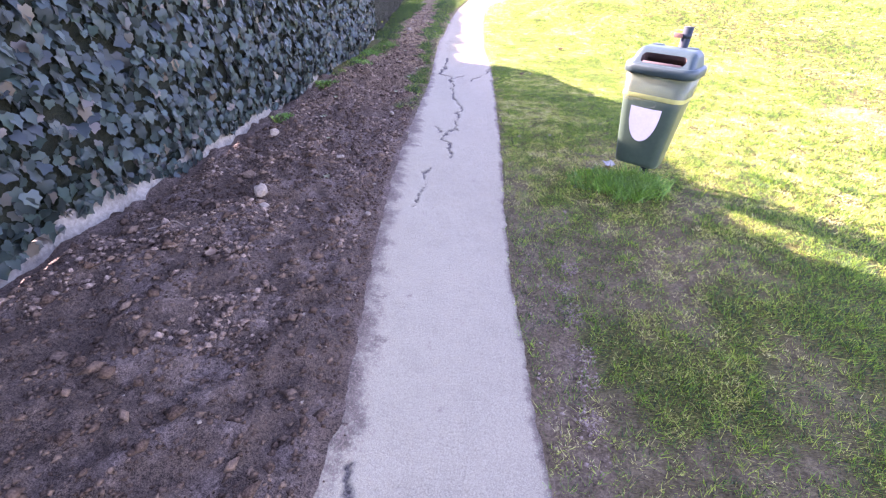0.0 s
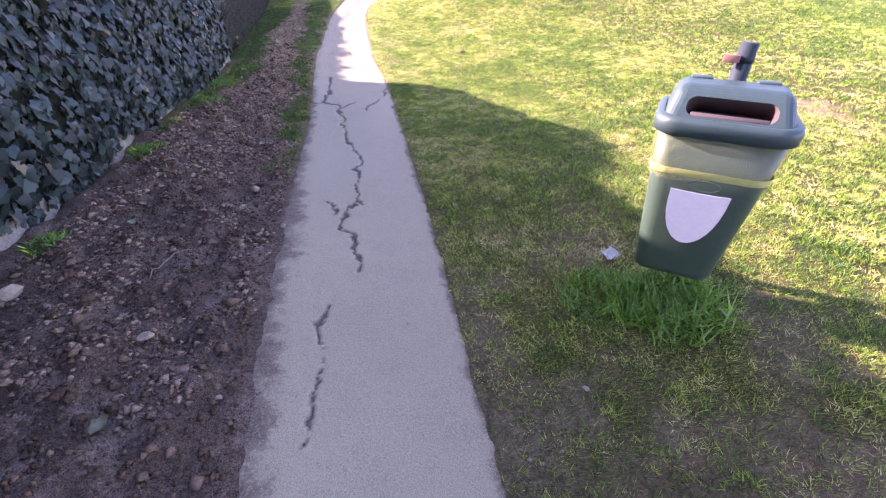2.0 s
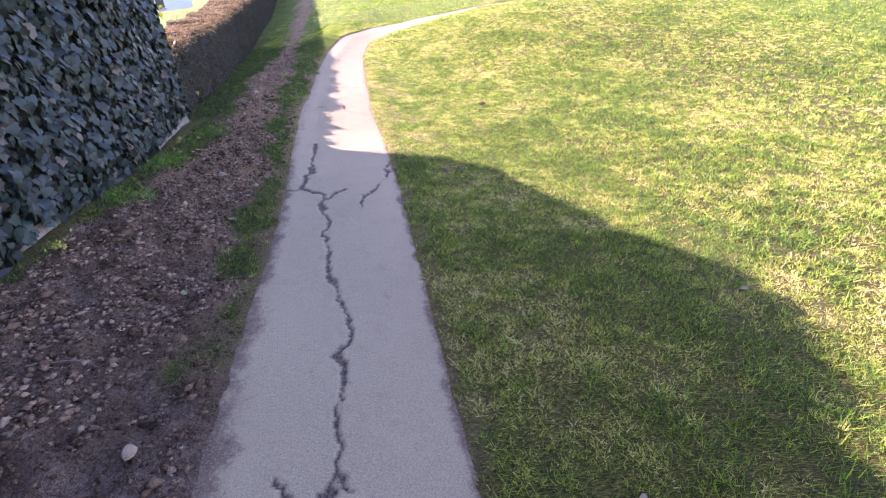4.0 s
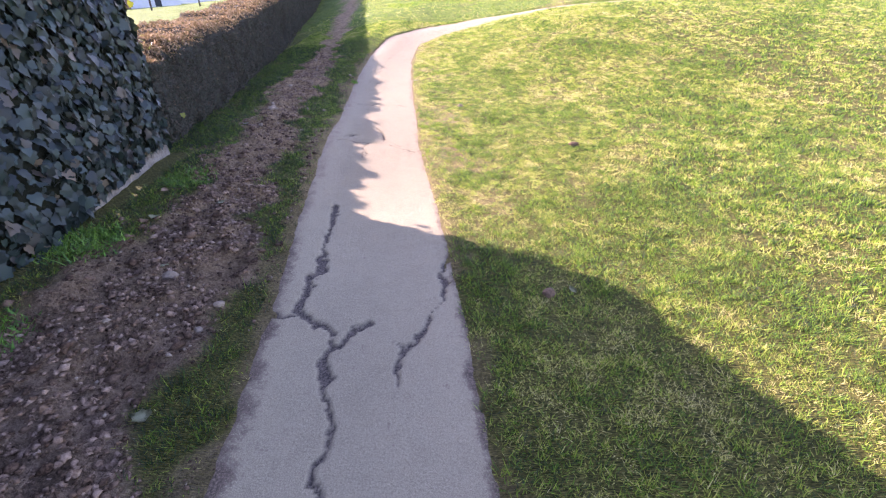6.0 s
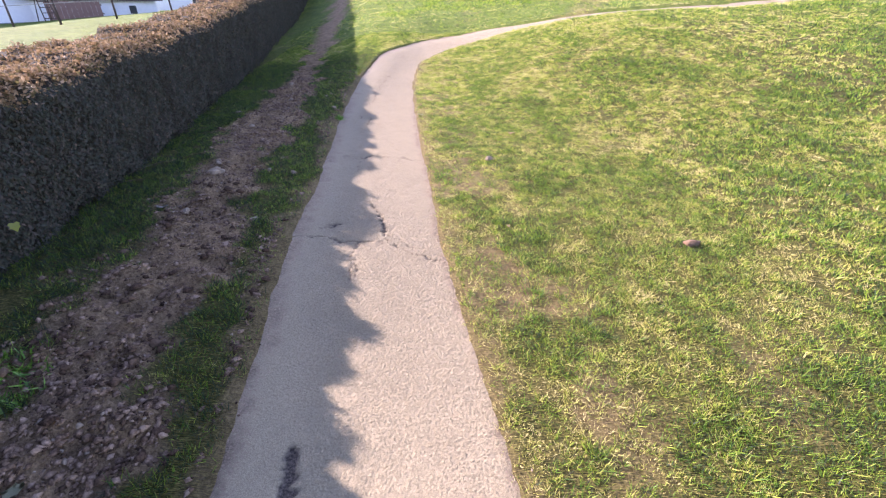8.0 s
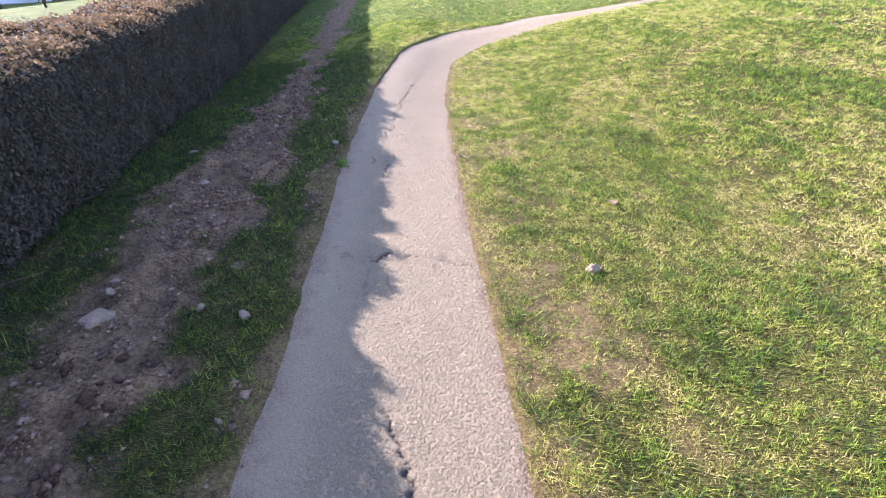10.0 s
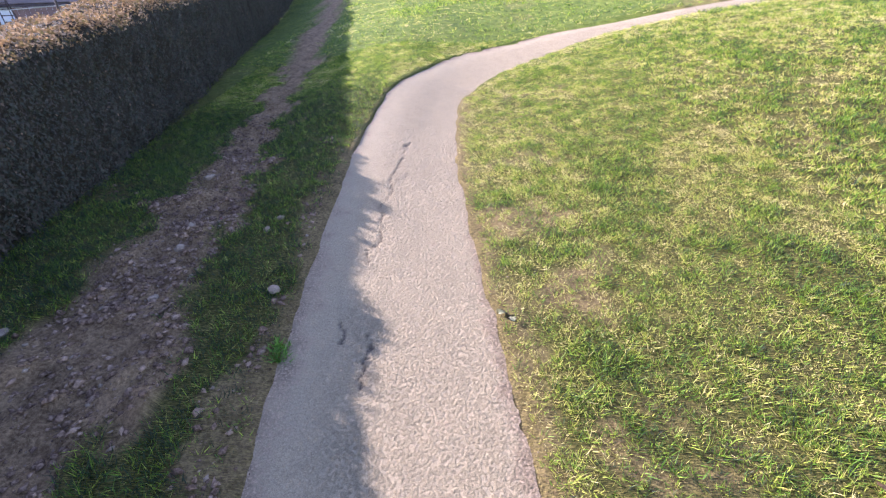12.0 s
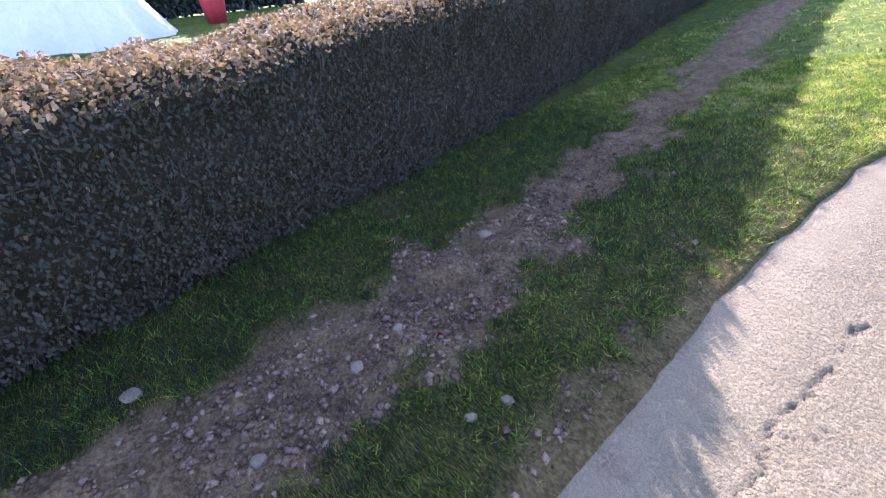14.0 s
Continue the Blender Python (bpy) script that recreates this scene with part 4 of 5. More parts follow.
tussock(-3.10, 9.6, 0.25, 600, 0.06, 211, "bright weeds at the foot of the ivy wall")
tussock(-2.66, 14.30, 0.07, 130, 0.07, 213, "small dark weed at the path's edge")
tussock(-2.03, 11.34, 0.06, 90, 0.04, 215, "small dark weed in a hole of the path")
tussock(-2.62, 4.2, 0.14, 260, 0.07, 217, "bright weeds at the foot of the ivy wall")


# ---- the litter bin ----
def litter_bin():
    gz = float(level(0.95, 3.62))
    thing = empty("litter_bin", Matrix.Translation((0.945, 3.575, 0)) @ pose(0, 0, 0, 0, 0, -30), "green plastic litter bin with yellow liner bag on a dark post", "litter bin")

    def put(name, bm, mat, parent=thing, label="", flat=False):
        return part(name, bm, mat, parent, label, flat)
    body = put("body", loft([(0.125, 0.30, 0.19, 0.05, 0.03), (0.135, 0.335, 0.225, 0.06, 0.02), (0.16, 0.345, 0.235, 0.06, 0.02), (0.60, 0.425, 0.315, 0.07, 0.0), (0.86, 0.47, 0.345, 0.075, 0.0)]), BINGREEN)
    # the liner bag folded over the rim
    bm = bmesh.new()
    loops = []
    rr = random.Random(4)
    levels = [(0.665, 0.452, 0.335), (0.68, 0.455, 0.34), (0.72, 0.464, 0.346), (0.77, 0.474, 0.354), (0.82, 0.480, 0.36), (0.865, 0.485, 0.36)]
    for n, (z, w, d) in enumerate(levels):
        ring = rounded(w, d, 0.08, 8)
        loops.append([bm.verts.new((x * (1 + rr.uniform(-0.008, 0.012)), y * (1 + rr.uniform(-0.008, 0.012)), z + rr.uniform(-0.006, 0.006) + (0.02 * math.sin(x * 9) if n < 2 else 0))) for x, y in ring])
    for lo, hi in zip(loops, loops[1:]):
        for k in range(len(lo)):
            j = (k + 1) % len(lo)
            bm.faces.new((lo[k], lo[j], hi[j], hi[k]))
    put("liner_bag", bm, BAG, thing, "yellow translucent liner bag")
    bm = loft([(0.668, 0.453, 0.336, 0.08, 0.0), (0.672, 0.458, 0.341, 0.08, 0.0), (0.70, 0.462, 0.345, 0.08, 0.0)], False, False)
    put("bag_hem", bm, plain("bag_hem", (0.34, 0.33, 0.10), (0.46, 0.44, 0.15), 12.0, 0.4, 0.4, 0.3, 0.003), thing, "opaque yellow hem of the bag")
    lid = put("lid", loft([(0.835, 0.492, 0.365, 0.09, 0.0), (0.84, 0.508, 0.38, 0.09, 0.0), (0.885, 0.515, 0.385, 0.09, 0.0), (0.905, 0.500, 0.37, 0.09, 0.0), (0.905, 0.455, 0.33, 0.08, 0.0)], False, False), BINLID)
    # hood with a sloping front and a sunk opening
    bm = bmesh.new()
    prof = [(-0.155, 0.90), (-0.055, 1.005), (0.13, 1.005), (0.165, 0.90)]
    left = [bm.verts.new((-0.225 if i in (0, 3) else -0.20, y, z)) for i, (y, z) in enumerate(prof)]
    right = [bm.verts.new((0.225 if i in (0, 3) else 0.20, y, z)) for i, (y, z) in enumerate(prof)]
    front = bm.faces.new((left[0], right[0], right[1], left[1]))
    bm.faces.new((left[1], right[1], right[2], left[2]))
    bm.faces.new((left[2], right[2], right[3], left[3]))
    bm.faces.new(left)
    bm.faces.new(right[::-1])
    bmesh.ops.recalc_face_normals(bm, faces=bm.faces[:])
    bmesh.ops.bevel(bm, geom=[e for e in bm.edges if len(e.link_faces) == 2], offset=0.040, segments=5, affect="EDGES", profile=0.5)
    bm.faces.ensure_lookup_table()
    front = max((f for f in bm.faces if f.normal.y < -0.4 and f.normal.z > 0.4), key=lambda f: f.calc_area())
    pm = Matrix.Translation((0, -0.105, 0.9525)) @ pose(0, 0, 0, 46.4, 0, 0)
    ring = front.verts[:]
    bm.faces.remove(front)
    back = pm.inverted()
    flat_ring = [back @ v.co for v in ring]
    hw, hh = max(c.x for c in flat_ring), max(c.y for c in flat_ring)
    lo_y = min(c.y for c in flat_ring)
    level_z = flat_ring[0].z
    slot = rounded(hw * 1.68, (hh - lo_y) * 0.82, 0.036, 6)
    shift = (hh + lo_y) / 2 + 0.003
    hole = [bm.verts.new(pm @ Vector((x, y + shift, level_z))) for x, y in slot]
    quad = [max(range(len(ring)), key=lambda i: flat_ring[i].x * sx + flat_ring[i].y * sy) for sx, sy in ((1, 1), (-1, 1), (-1, -1), (1, -1))]
    for q in range(4):
        arc = hole[q * 7:q * 7 + 7]
        for k in range(6):
            bm.faces.new((ring[quad[q]], arc[k], arc[k + 1]))
        nxt = (q + 1) % 4
        bm.faces.new((ring[quad[q]], arc[6], hole[nxt * 7], ring[quad[nxt]]))
    bmesh.ops.recalc_face_normals(bm, faces=bm.faces[:])
    hood = put("hood", bm, BINLID, thing, "", True)
    # brown inside of the opening
    m = Matrix.Translation((0, -0.105, 0.9525)) @ pose(0, 0, 0, 46.4, 0, 0)
    bm = bmesh.new()
    ring0 = [bm.verts.new(m @ Vector((x, y + shift, level_z - 0.001))) for x, y in slot]
    ring1 = [bm.verts.new(m @ Vector((x * 0.92, y * 0.88 + shift - 0.006, -0.09))) for x, y in slot]
    for k in range(len(ring0)):
        j = (k + 1) % len(ring0)
        bm.faces.new((ring0[j], ring0[k], ring1[k], ring1[j]))
    bm.faces.new(ring1)
    put("opening", bm, BROWN, hood, "brown inside of the slot")
    put("front_lip", box(0.27, 0.020, 0.010, m @ Matrix.Translation((0.0, shift - 0.41 * (hh - lo_y) + 0.011, level_z - 0.008)), 0.004), BROWN, hood, "brown worn lip")
    for sx in (-0.12, 0.12):
        put("hinge", box(0.08, 0.045, 0.012, Matrix.Translation((sx, 0.10, 1.006)), 0.005), BINLID, hood)
    # shield-shaped white sticker on the front
    bm = bmesh.new()
    pts = [(-0.114, 0.0), (-0.05, -0.003), (0.05, -0.003), (0.114, 0.0)]
    for k in range(1, 16):
        a = math.pi * k / 16
        pts.append((0.114 * math.cos(a), -0.262 * math.sin(a) ** 0.88))
    tilt = math.degrees(math.atan2(0.04, 0.44))
    sm = Matrix.Translation((-0.004, -0.1585 + 0.003, 0.605)) @ pose(0, 0, 0, 90 + tilt, 0, 0)
    f = bm.faces.new([bm.verts.new(sm @ Vector((x, y, 0.006))) for x, y in pts])
    ext = bmesh.ops.extrude_face_region(bm, geom=[f])
    bmesh.ops.translate(bm, verts=[v for v in ext["geom"] if isinstance(v, bmesh.types.BMVert)], vec=sm.to_3x3() @ Vector((0, 0, -0.002)))
    bmesh.ops.recalc_face_normals(bm, faces=bm.faces[:])
    put("sticker", bm, STICKER, body, "blank white shield sticker", True)
    # moulded oval ring under the bag
    bm = bmesh.new()
    em = Matrix.Translation((0.0, -0.158, 0.635)) @ pose(0, 0, 0, 90 + tilt, 0, 0) @ Matrix.Diagonal((1, 0.40, 1, 1))
    rings = [[bm.verts.new(em @ Vector((rad * math.cos(k * math.pi / 16), rad * math.sin(k * math.pi / 16), z))) for k in range(32)] for rad, z in ((0.062, -0.004), (0.060, 0.005), (0.055, 0.005), (0.053, -0.004))]
    for lo, hi in zip(rings, rings[1:]):
        for k in range(32):
            bm.faces.new((lo[k], lo[(k + 1) % 32], hi[(k + 1) % 32], hi[k]))
    bmesh.ops.recalc_face_normals(bm, faces=bm.faces[:])
    put("emblem", bm, BINGREEN, body, "raised oval moulding")
    # post behind
    post = put("post", rod((0.02, 0.225, gz - 0.25), (0.02, 0.225, 1.13), 0.034, None, 20), POST, thing, "dark painted steel post")
    put("clamp", loft([(1.055, 0.072, 0.072, 0.035, 0.0), (1.085, 0.072, 0.074, 0.036, 0.0)]), POST, post).location = (0.02, 0.225, 0)
    put("clamp_tab", box(0.062, 0.014, 0.032, Matrix.Translation((-0.030, 0.192, 1.07)), 0.003), RUST, post, "rusty clamp tab")
    for z in (0.3, 0.78):
        put("bracket", box(0.12, 0.07, 0.05, Matrix.Translation((0.02, 0.178, z)), 0.006), POST, post)
    return thing


litter_bin()


# ---- stones and litter ----
def stone(x, y, size, flat, label, mat=STONE, name="stone", group="", seed=0, turn=0.0):
    bm = bmesh.new()
    bmesh.ops.create_icosphere(bm, subdivisions=2, radius=1.0)
    off = Vector((seed * 3.7, seed * 1.3, 0))
    for v in bm.verts:
        d = 1 + 0.45 * noise.noise(v.co * 0.9 + off) + 0.15 * noise.noise(v.co * 2.6 + off)
        v.co = Vector((v.co.x * d * size, v.co.y * d * size * 0.72, v.co.z * d * size * flat))
    ob = part(name, bm, mat, None, "", True)
    z = float(land_height(np.array([x]), np.array([y]))[0])
    ob.matrix_world = Matrix.Translation((x, y, z + size * flat * 0.45)) @ pose(0, 0, 0, 0, 0, turn)
    return tagged(ob, label, "stone", group)


STONES = ((-0.75, 12.86, 0.052, 0.75, "pale stone lying in the lawn"), (-4.08, 14.37, 0.055, 0.35, "flat pale stone by the hedge"), (-2.44, 3.68, 0.06, 0.8, "pale stone on the dark bed"),
          (-1.77, 2.35, 0.075, 0.7, "pale stone on the dark bed"), (-1.68, 2.22, 0.045, 0.5, "whitish stone on the dark bed"), (-2.49, 8.26, 0.055, 0.6, "pale stone on the dark bed"),
          (-3.33, 12.16, 0.085, 0.7, "brown stone on the earth track"), (-2.64, 11.29, 0.042, 0.55, "pale stone on the earth track"), (-3.15, 11.30, 0.04, 0.7, "pale stone on the earth track"),
          (-2.66, 12.28, 0.042, 0.6, "pale stone in the grass verge"), (-2.84, 14.72, 0.04, 0.7, "pale stone at the path's edge"), (-3.93, 16.20, 0.05, 0.6, "pale stone on the earth track"),
          (-1.68, 5.15, 0.042, 0.7, "pale stone on the dark bed"), (-1.33, 4.60, 0.032, 0.6, "pale stone at the path's edge"), (-1.06, 2.52, 0.03, 0.6, "pale stone at the path's edge"),
          (-1.62, 3.37, 0.045, 0.4, "pale stone on the dark bed"), (0.28, 4.82, 0.026, 0.7, "small pale stone in the grass"), (-0.06, 4.81, 0.026, 0.7, "small pale stone in the grass"),
          (0.39, 3.06, 0.022, 0.7, "small pale stone in the grass"), (-2.12, 7.88, 0.03, 0.6, "pale stone on the dark bed"), (-2.10, 8.07, 0.036, 0.7, "pale stone on the dark bed"),
          (-3.65, 13.75, 0.042, 0.6, "pale stone on the earth track"), (-3.65, 15.38, 0.038, 0.8, "pale stone on the earth track"), (-3.49, 14.66, 0.04, 0.8, "pale stone on the earth track"),
          (-3.60, 15.13, 0.045, 0.7, "brownish stone on the earth track"), (-3.07, 15.48, 0.028, 0.8, "small white stone in the verge"), (-3.11, 15.33, 0.03, 0.8, "small white stone in the verge"),
          (-2.90, 12.30, 0.03, 0.6, "pale stone in the grass verge"), (-3.40, 12.35, 0.04, 0.6, "pale stone on the earth track"), (-3.45, 12.45, 0.03, 0.7, "pale stone on the earth track"))
for i, (x, y, size, flat, label) in enumerate(STONES):
    stone(x, y, size * 0.85, flat, label, STONE, "stone", "stones along the path", i + 1, 37.0 * i)
stone(-2.1, 2.7, 0.05, 0.6, "crumbling clod of dark earth", CLOD, "earth_clod", "", 78, 60)
stone(-0.18, 8.28, 0.045, 0.6, "brown clump of earth in the grass", CLOD, "earth_clod", "", 79, 10)
stone(0.57, 11.10, 0.06, 0.5, "dark clump of earth in the lawn", CLOD, "earth_clod", "", 80, 10)


def rubble(name, n, x0, x1, y0, y1, lo, hi, mat, seed, label, keep, power=4.0):
    """Small stones or clods, in one mesh."""
    r = np.random.default_rng(seed)
    bm = bmesh.new()
    bmesh.ops.create_icosphere(bm, subdivisions=1, radius=1.0)
    if hi < 0.06:
        bm.clear()
        tips = [bm.verts.new(c) for c in ((1, 0, 0), (0, 1, 0), (-1, 0, 0), (0, -1, 0), (0, 0, 1), (0, 0, -1))]
        for k in range(4):
            bm.faces.new((tips[k], tips[(k + 1) % 4], tips[4]))
            bm.faces.new((tips[(k + 1) % 4], tips[k], tips[5]))
    bm.verts.index_update()
    bv = np.array([v.co[:] for v in bm.verts])
    bf = np.array([[v.index for v in f.verts] for f in bm.faces])
    bm.free()
    x, y = r.uniform(x0, x1, n), r.uniform(y0, y1, n)
    x = x - 0.138 * np.minimum(y, 17)
    k = keep(x, y, r)
    x, y = x[k], y[k]
    n = len(x)
    s = lo + (hi - lo) * r.random(n) ** power
    z = land_height(x, y) + s * 0.22
    d = 1 + 0.35 * r.normal(0, 1, (n, len(bv))).clip(-1.2, 1.2)[..., None]
    a = r.uniform(0, 6.283, n)
    v = bv[None] * d * (s[:, None] * np.stack([0.8 + 0.5 * r.random(n), 0.7 + 0.3 * r.random(n), 0.5 + 0.25 * r.random(n)], -1))[:, None, :]
    rx = v[..., 0] * np.cos(a)[:, None] - v[..., 1] * np.sin(a)[:, None]
    ry = v[..., 0] * np.sin(a)[:, None] + v[..., 1] * np.cos(a)[:, None]
    pts = np.stack([rx + x[:, None], ry + y[:, None], v[..., 2] + z[:, None]], -1)
    faces = bf[None] + (np.arange(n) * len(bv))[:, None, None]
    return tagged(mesh_of(name, pts.reshape(-1, 3), faces.reshape(-1, 3), mat), label, "rubble", kind="stuff")


def on_soil(x, y, r):
    behind = np.where(y < IVYEND, ivy_x(y), hedge_x(y) + 0.05)
    return (r.random(len(x)) < soil_at(x, y)) & (off_path(x, y) > 0.02) & (x > behind)


def on_bed(x, y, r):
    return on_soil(x, y, r) & (x < -0.5 - 0.138 * np.minimum(y, 17))


def in_heaps(x, y, r):
    return on_bed(x, y, r) & (r.random(len(x)) < smooth((rough(x, y, 0.42, 311, 3) - 0.47) / 0.10) * (0.75 + 0.25 * smooth((y - 3) / 4)) + 0.8 * (np.hypot(x + 1.45, y - 3.08) < 0.17))


rubble("earth_clods", 150000, -2.8, -0.4, 0.3, 17, 0.003, 0.026, CLODPALE, 301, "pale crumbling clods of dry earth in heaps", in_heaps, 5.0)
rubble("earth_clods", 800, 0.3, 1.0, 0.3, 3.0, 0.003, 0.013, CLODTAN, 306, "crumbling clods of earth along the path's edge", lambda x, y, r: on_soil(x, y, r) & (off_path(x, y) < 0.25), 2.5)
rubble("dark_clods", 7000, -2.8, -0.4, 0.3, 12, 0.006, 0.042, CLOD, 307, "lumpy clods of dark brown earth", on_bed, 4.0)
rubble("spilled_earth", 9000, -1.0, 0.2, 0.3, 17, 0.002, 0.010, CLOD, 308, "crumbs of earth spilled over the path's edge",
       lambda x, y, r: (x < -0.12 - 0.138 * np.minimum(y, 17)) & (r.random(len(x)) < np.exp(-np.abs(off_path(x, y) + 0.02) / 0.055)), 3.0)
MOUNDS = ((0.37, 2.09), (0.39, 1.88), (0.43, 1.58), (0.44, 1.42), (0.44, 1.19), (0.4, 2.33))
rubble("tan_crumbs", 60000, 0.2, 1.1, 0.3, 3.2, 0.002, 0.010, CLODTAN, 309, "crumbling mounds of tan earth beside the path",
       lambda x, y, r: np.min([np.hypot(x - a, (y - b) * 0.8) for a, b in MOUNDS], axis=0) < 0.075 * r.random(len(x)) ** 0.5, 2.5)
rubble("earth_crumbs", 38000, -2.8, -0.4, 0.3, 10, 0.003, 0.018, CLOD, 302, "crumbs of dark brown earth", on_bed, 2.0)
rubble("track_crumbs", 26000, -2.4, -0.6, 9, 18, 0.003, 0.022, CLODPALE, 304, "crumbs of pale brown earth", on_bed, 4.0)
rubble("gravel", 7000, -2.6, -0.4, 0.3, 19, 0.003, 0.018, STONE, 303, "scattered pale gravel in the earth", lambda x, y, r: on_bed(x, y, r) & (r.random(len(x)) < np.interp(y, [0, 6, 10], [0.12, 0.3, 1.0])))
rubble("gravel", 1500, -0.9, 1.0, 0.3, 18, 0.002, 0.008, STONE, 305, "scattered pale grit along the path's edges", lambda x, y, r: (np.abs(off_path(x, y)) < 0.10))


def fallen_leaf(x, y, size, mat, label, seed, name="fallen_leaf", shape=SMALL, lift=0.02):
    r = random.Random(seed)
    v, f = leaf_shape(shape, r.uniform(0.2, 0.6), r.uniform(-0.4, 0.4))
    bm = bmesh.new()
    vs = [bm.verts.new(c) for c in v]
    for t in f:
        bm.faces.new([vs[int(i)] for i in t])
    bmesh.ops.solidify(bm, geom=bm.faces[:], thickness=0.02)
    ob = part(name, bm, mat)
    z = float(land_height(np.array([x]), np.array([y]))[0]) + lift
    ob.matrix_world = Matrix.Translation((x, y, z)) @ pose(0, 0, 0, r.uniform(-12, 12), r.uniform(-12, 12), r.uniform(0, 360)) @ Matrix.Diagonal((size, size, size, 1))
    return tagged(ob, label, "leaf" if "leaf" in name else "litter", "fallen leaves" if "leaf" in name else "")


fallen_leaf(-0.43, 13.71, 0.10, DRYLEAF, "curled dry brown leaf on the lawn", 1, shape=LOBES)
fallen_leaf(-1.63, 14.57, 0.055, GREENLEAF, "pale green leaf at the path's edge", 2, shape=LOBES)
fallen_leaf(-1.58, 14.53, 0.045, GREENLEAF, "pale green leaf at the path's edge", 3, shape=LOBES)
fallen_leaf(-0.02, 8.28, 0.07, GREENLEAF, "pale fallen leaf in the shaded grass", 4)
fallen_leaf(1.35, 5.92, 0.08, GREENLEAF, "pale fallen leaf in the shaded grass", 5)
fallen_leaf(-2.98, 15.36, 0.06, DRYLEAF, "dry brown leaf in the verge", 6)
fallen_leaf(-3.51, 15.53, 0.05, RED, "small red scrap on the earth track", 7, "litter_scrap", SMALL, 0.015)
fallen_leaf(-3.38, 11.37, 0.08, PAPER, "crumpled pale scrap on the earth track", 8, "litter_scrap", LOBES, 0.02)
fallen_leaf(-0.70, 11.39, 0.06, DRYLEAF, "dry brown leaf on the lawn", 9)
for i in range(26):
    rr = random.Random(50 + i)
    y = rr.uniform(1.0, 9.5)
    fallen_leaf(float(ivy_x(y)) + rr.uniform(0.15, 1.1), y, rr.uniform(0.045, 0.085), DRYLEAF if i % 3 else GREENLEAF, "withered ivy leaf on the dark bed" if i % 3 else "pale ivy leaf on the dark bed", 60 + i, "fallen_leaf", LOBES, 0.015)
# crumpled paper by the bin
bm = bmesh.new()
bmesh.ops.create_grid(bm, x_segments=8, y_segments=6, size=0.5)
for v in bm.verts:
    v.co = Vector((v.co.x * 0.11, v.co.y * 0.08, 0.03 * noise.noise(v.co * 4.0) + 0.03 * abs(v.co.x)))
bmesh.ops.solidify(bm, geom=bm.faces[:], thickness=0.002)
ob = part("paper_scrap", bm, PAPER, None, "", True)
ob.matrix_world = Matrix.Translation((0.80, 3.92, float(level(0.8, 3.92)) + 0.03)) @ pose(0, 0, 0, 8, 5, 30)
tagged(ob, "crumpled white paper scrap in the grass", "litter")


def twig(x, y, length, turn, bend, label, seed):
    cu = bpy.data.curves.new("twig", "CURVE")
    cu.dimensions, cu.bevel_depth, cu.bevel_resolution = "3D", 0.004, 1
    sp = cu.splines.new("POLY")
    sp.points.add(7)
    rr = random.Random(seed)
    for i, pt in enumerate(sp.points):
        f = i / 7
        dx = (f - 0.5) * length
        px, py = x + dx * math.cos(turn) + bend * math.sin(f * 3.1) * -math.sin(turn), y + dx * math.sin(turn) + bend * math.sin(f * 3.1) * math.cos(turn)
        pt.co = (px, py, float(land_height(np.array([px]), np.array([py]))[0]) + 0.012 + 0.006 * rr.random(), 1)
        pt.radius = 1 - 0.5 * f
    cu.materials.append(TWIG)
    return tagged(new("twig", cu), label, "twig", "twigs")


# a pale wire along the garden posts
cu = bpy.data.curves.new("fence_wire", "CURVE")
cu.dimensions, cu.bevel_depth = "3D", 0.012
sp = cu.splines.new("POLY")
sp.points.add(3)
for pt, (x, y) in zip(sp.points, ((-17.9, 25.5), (-17.0, 27.7), (-16.6, 30.5), (-15.6, 33.4))):
    pt.co = (x, y, float(level(x, y)) + 0.75, 1)
cu.materials.append(PAPER)
tagged(new("fence_wire", cu), "pale wire strung between the garden posts", "wire")
twig(-4.30, 13.57, 0.35, 0.6, 0.03, "thin pale twig on the grass under the hedge", 1)
twig(-4.10, 12.36, 0.5, 0.9, 0.04, "thin pale twig on the grass under the hedge", 2)
twig(-4.05, 12.0, 0.3, 0.3, 0.02, "thin pale twig on the grass under the hedge", 3)
twig(-1.95, 1.75, 0.35, 0.4, 0.05, "thin pale twig on the dark bed", 4)
twig(-1.80, 4.0, 0.3, 1.2, 0.04, "thin pale twig on the dark bed", 5)
twig(-2.2, 5.6, 0.3, 0.2, 0.03, "thin pale twig on the dark bed", 6)
twig(0.60, 4.25, 0.45, 2.5, 0.08, "bent dry stalk in the grass", 7)


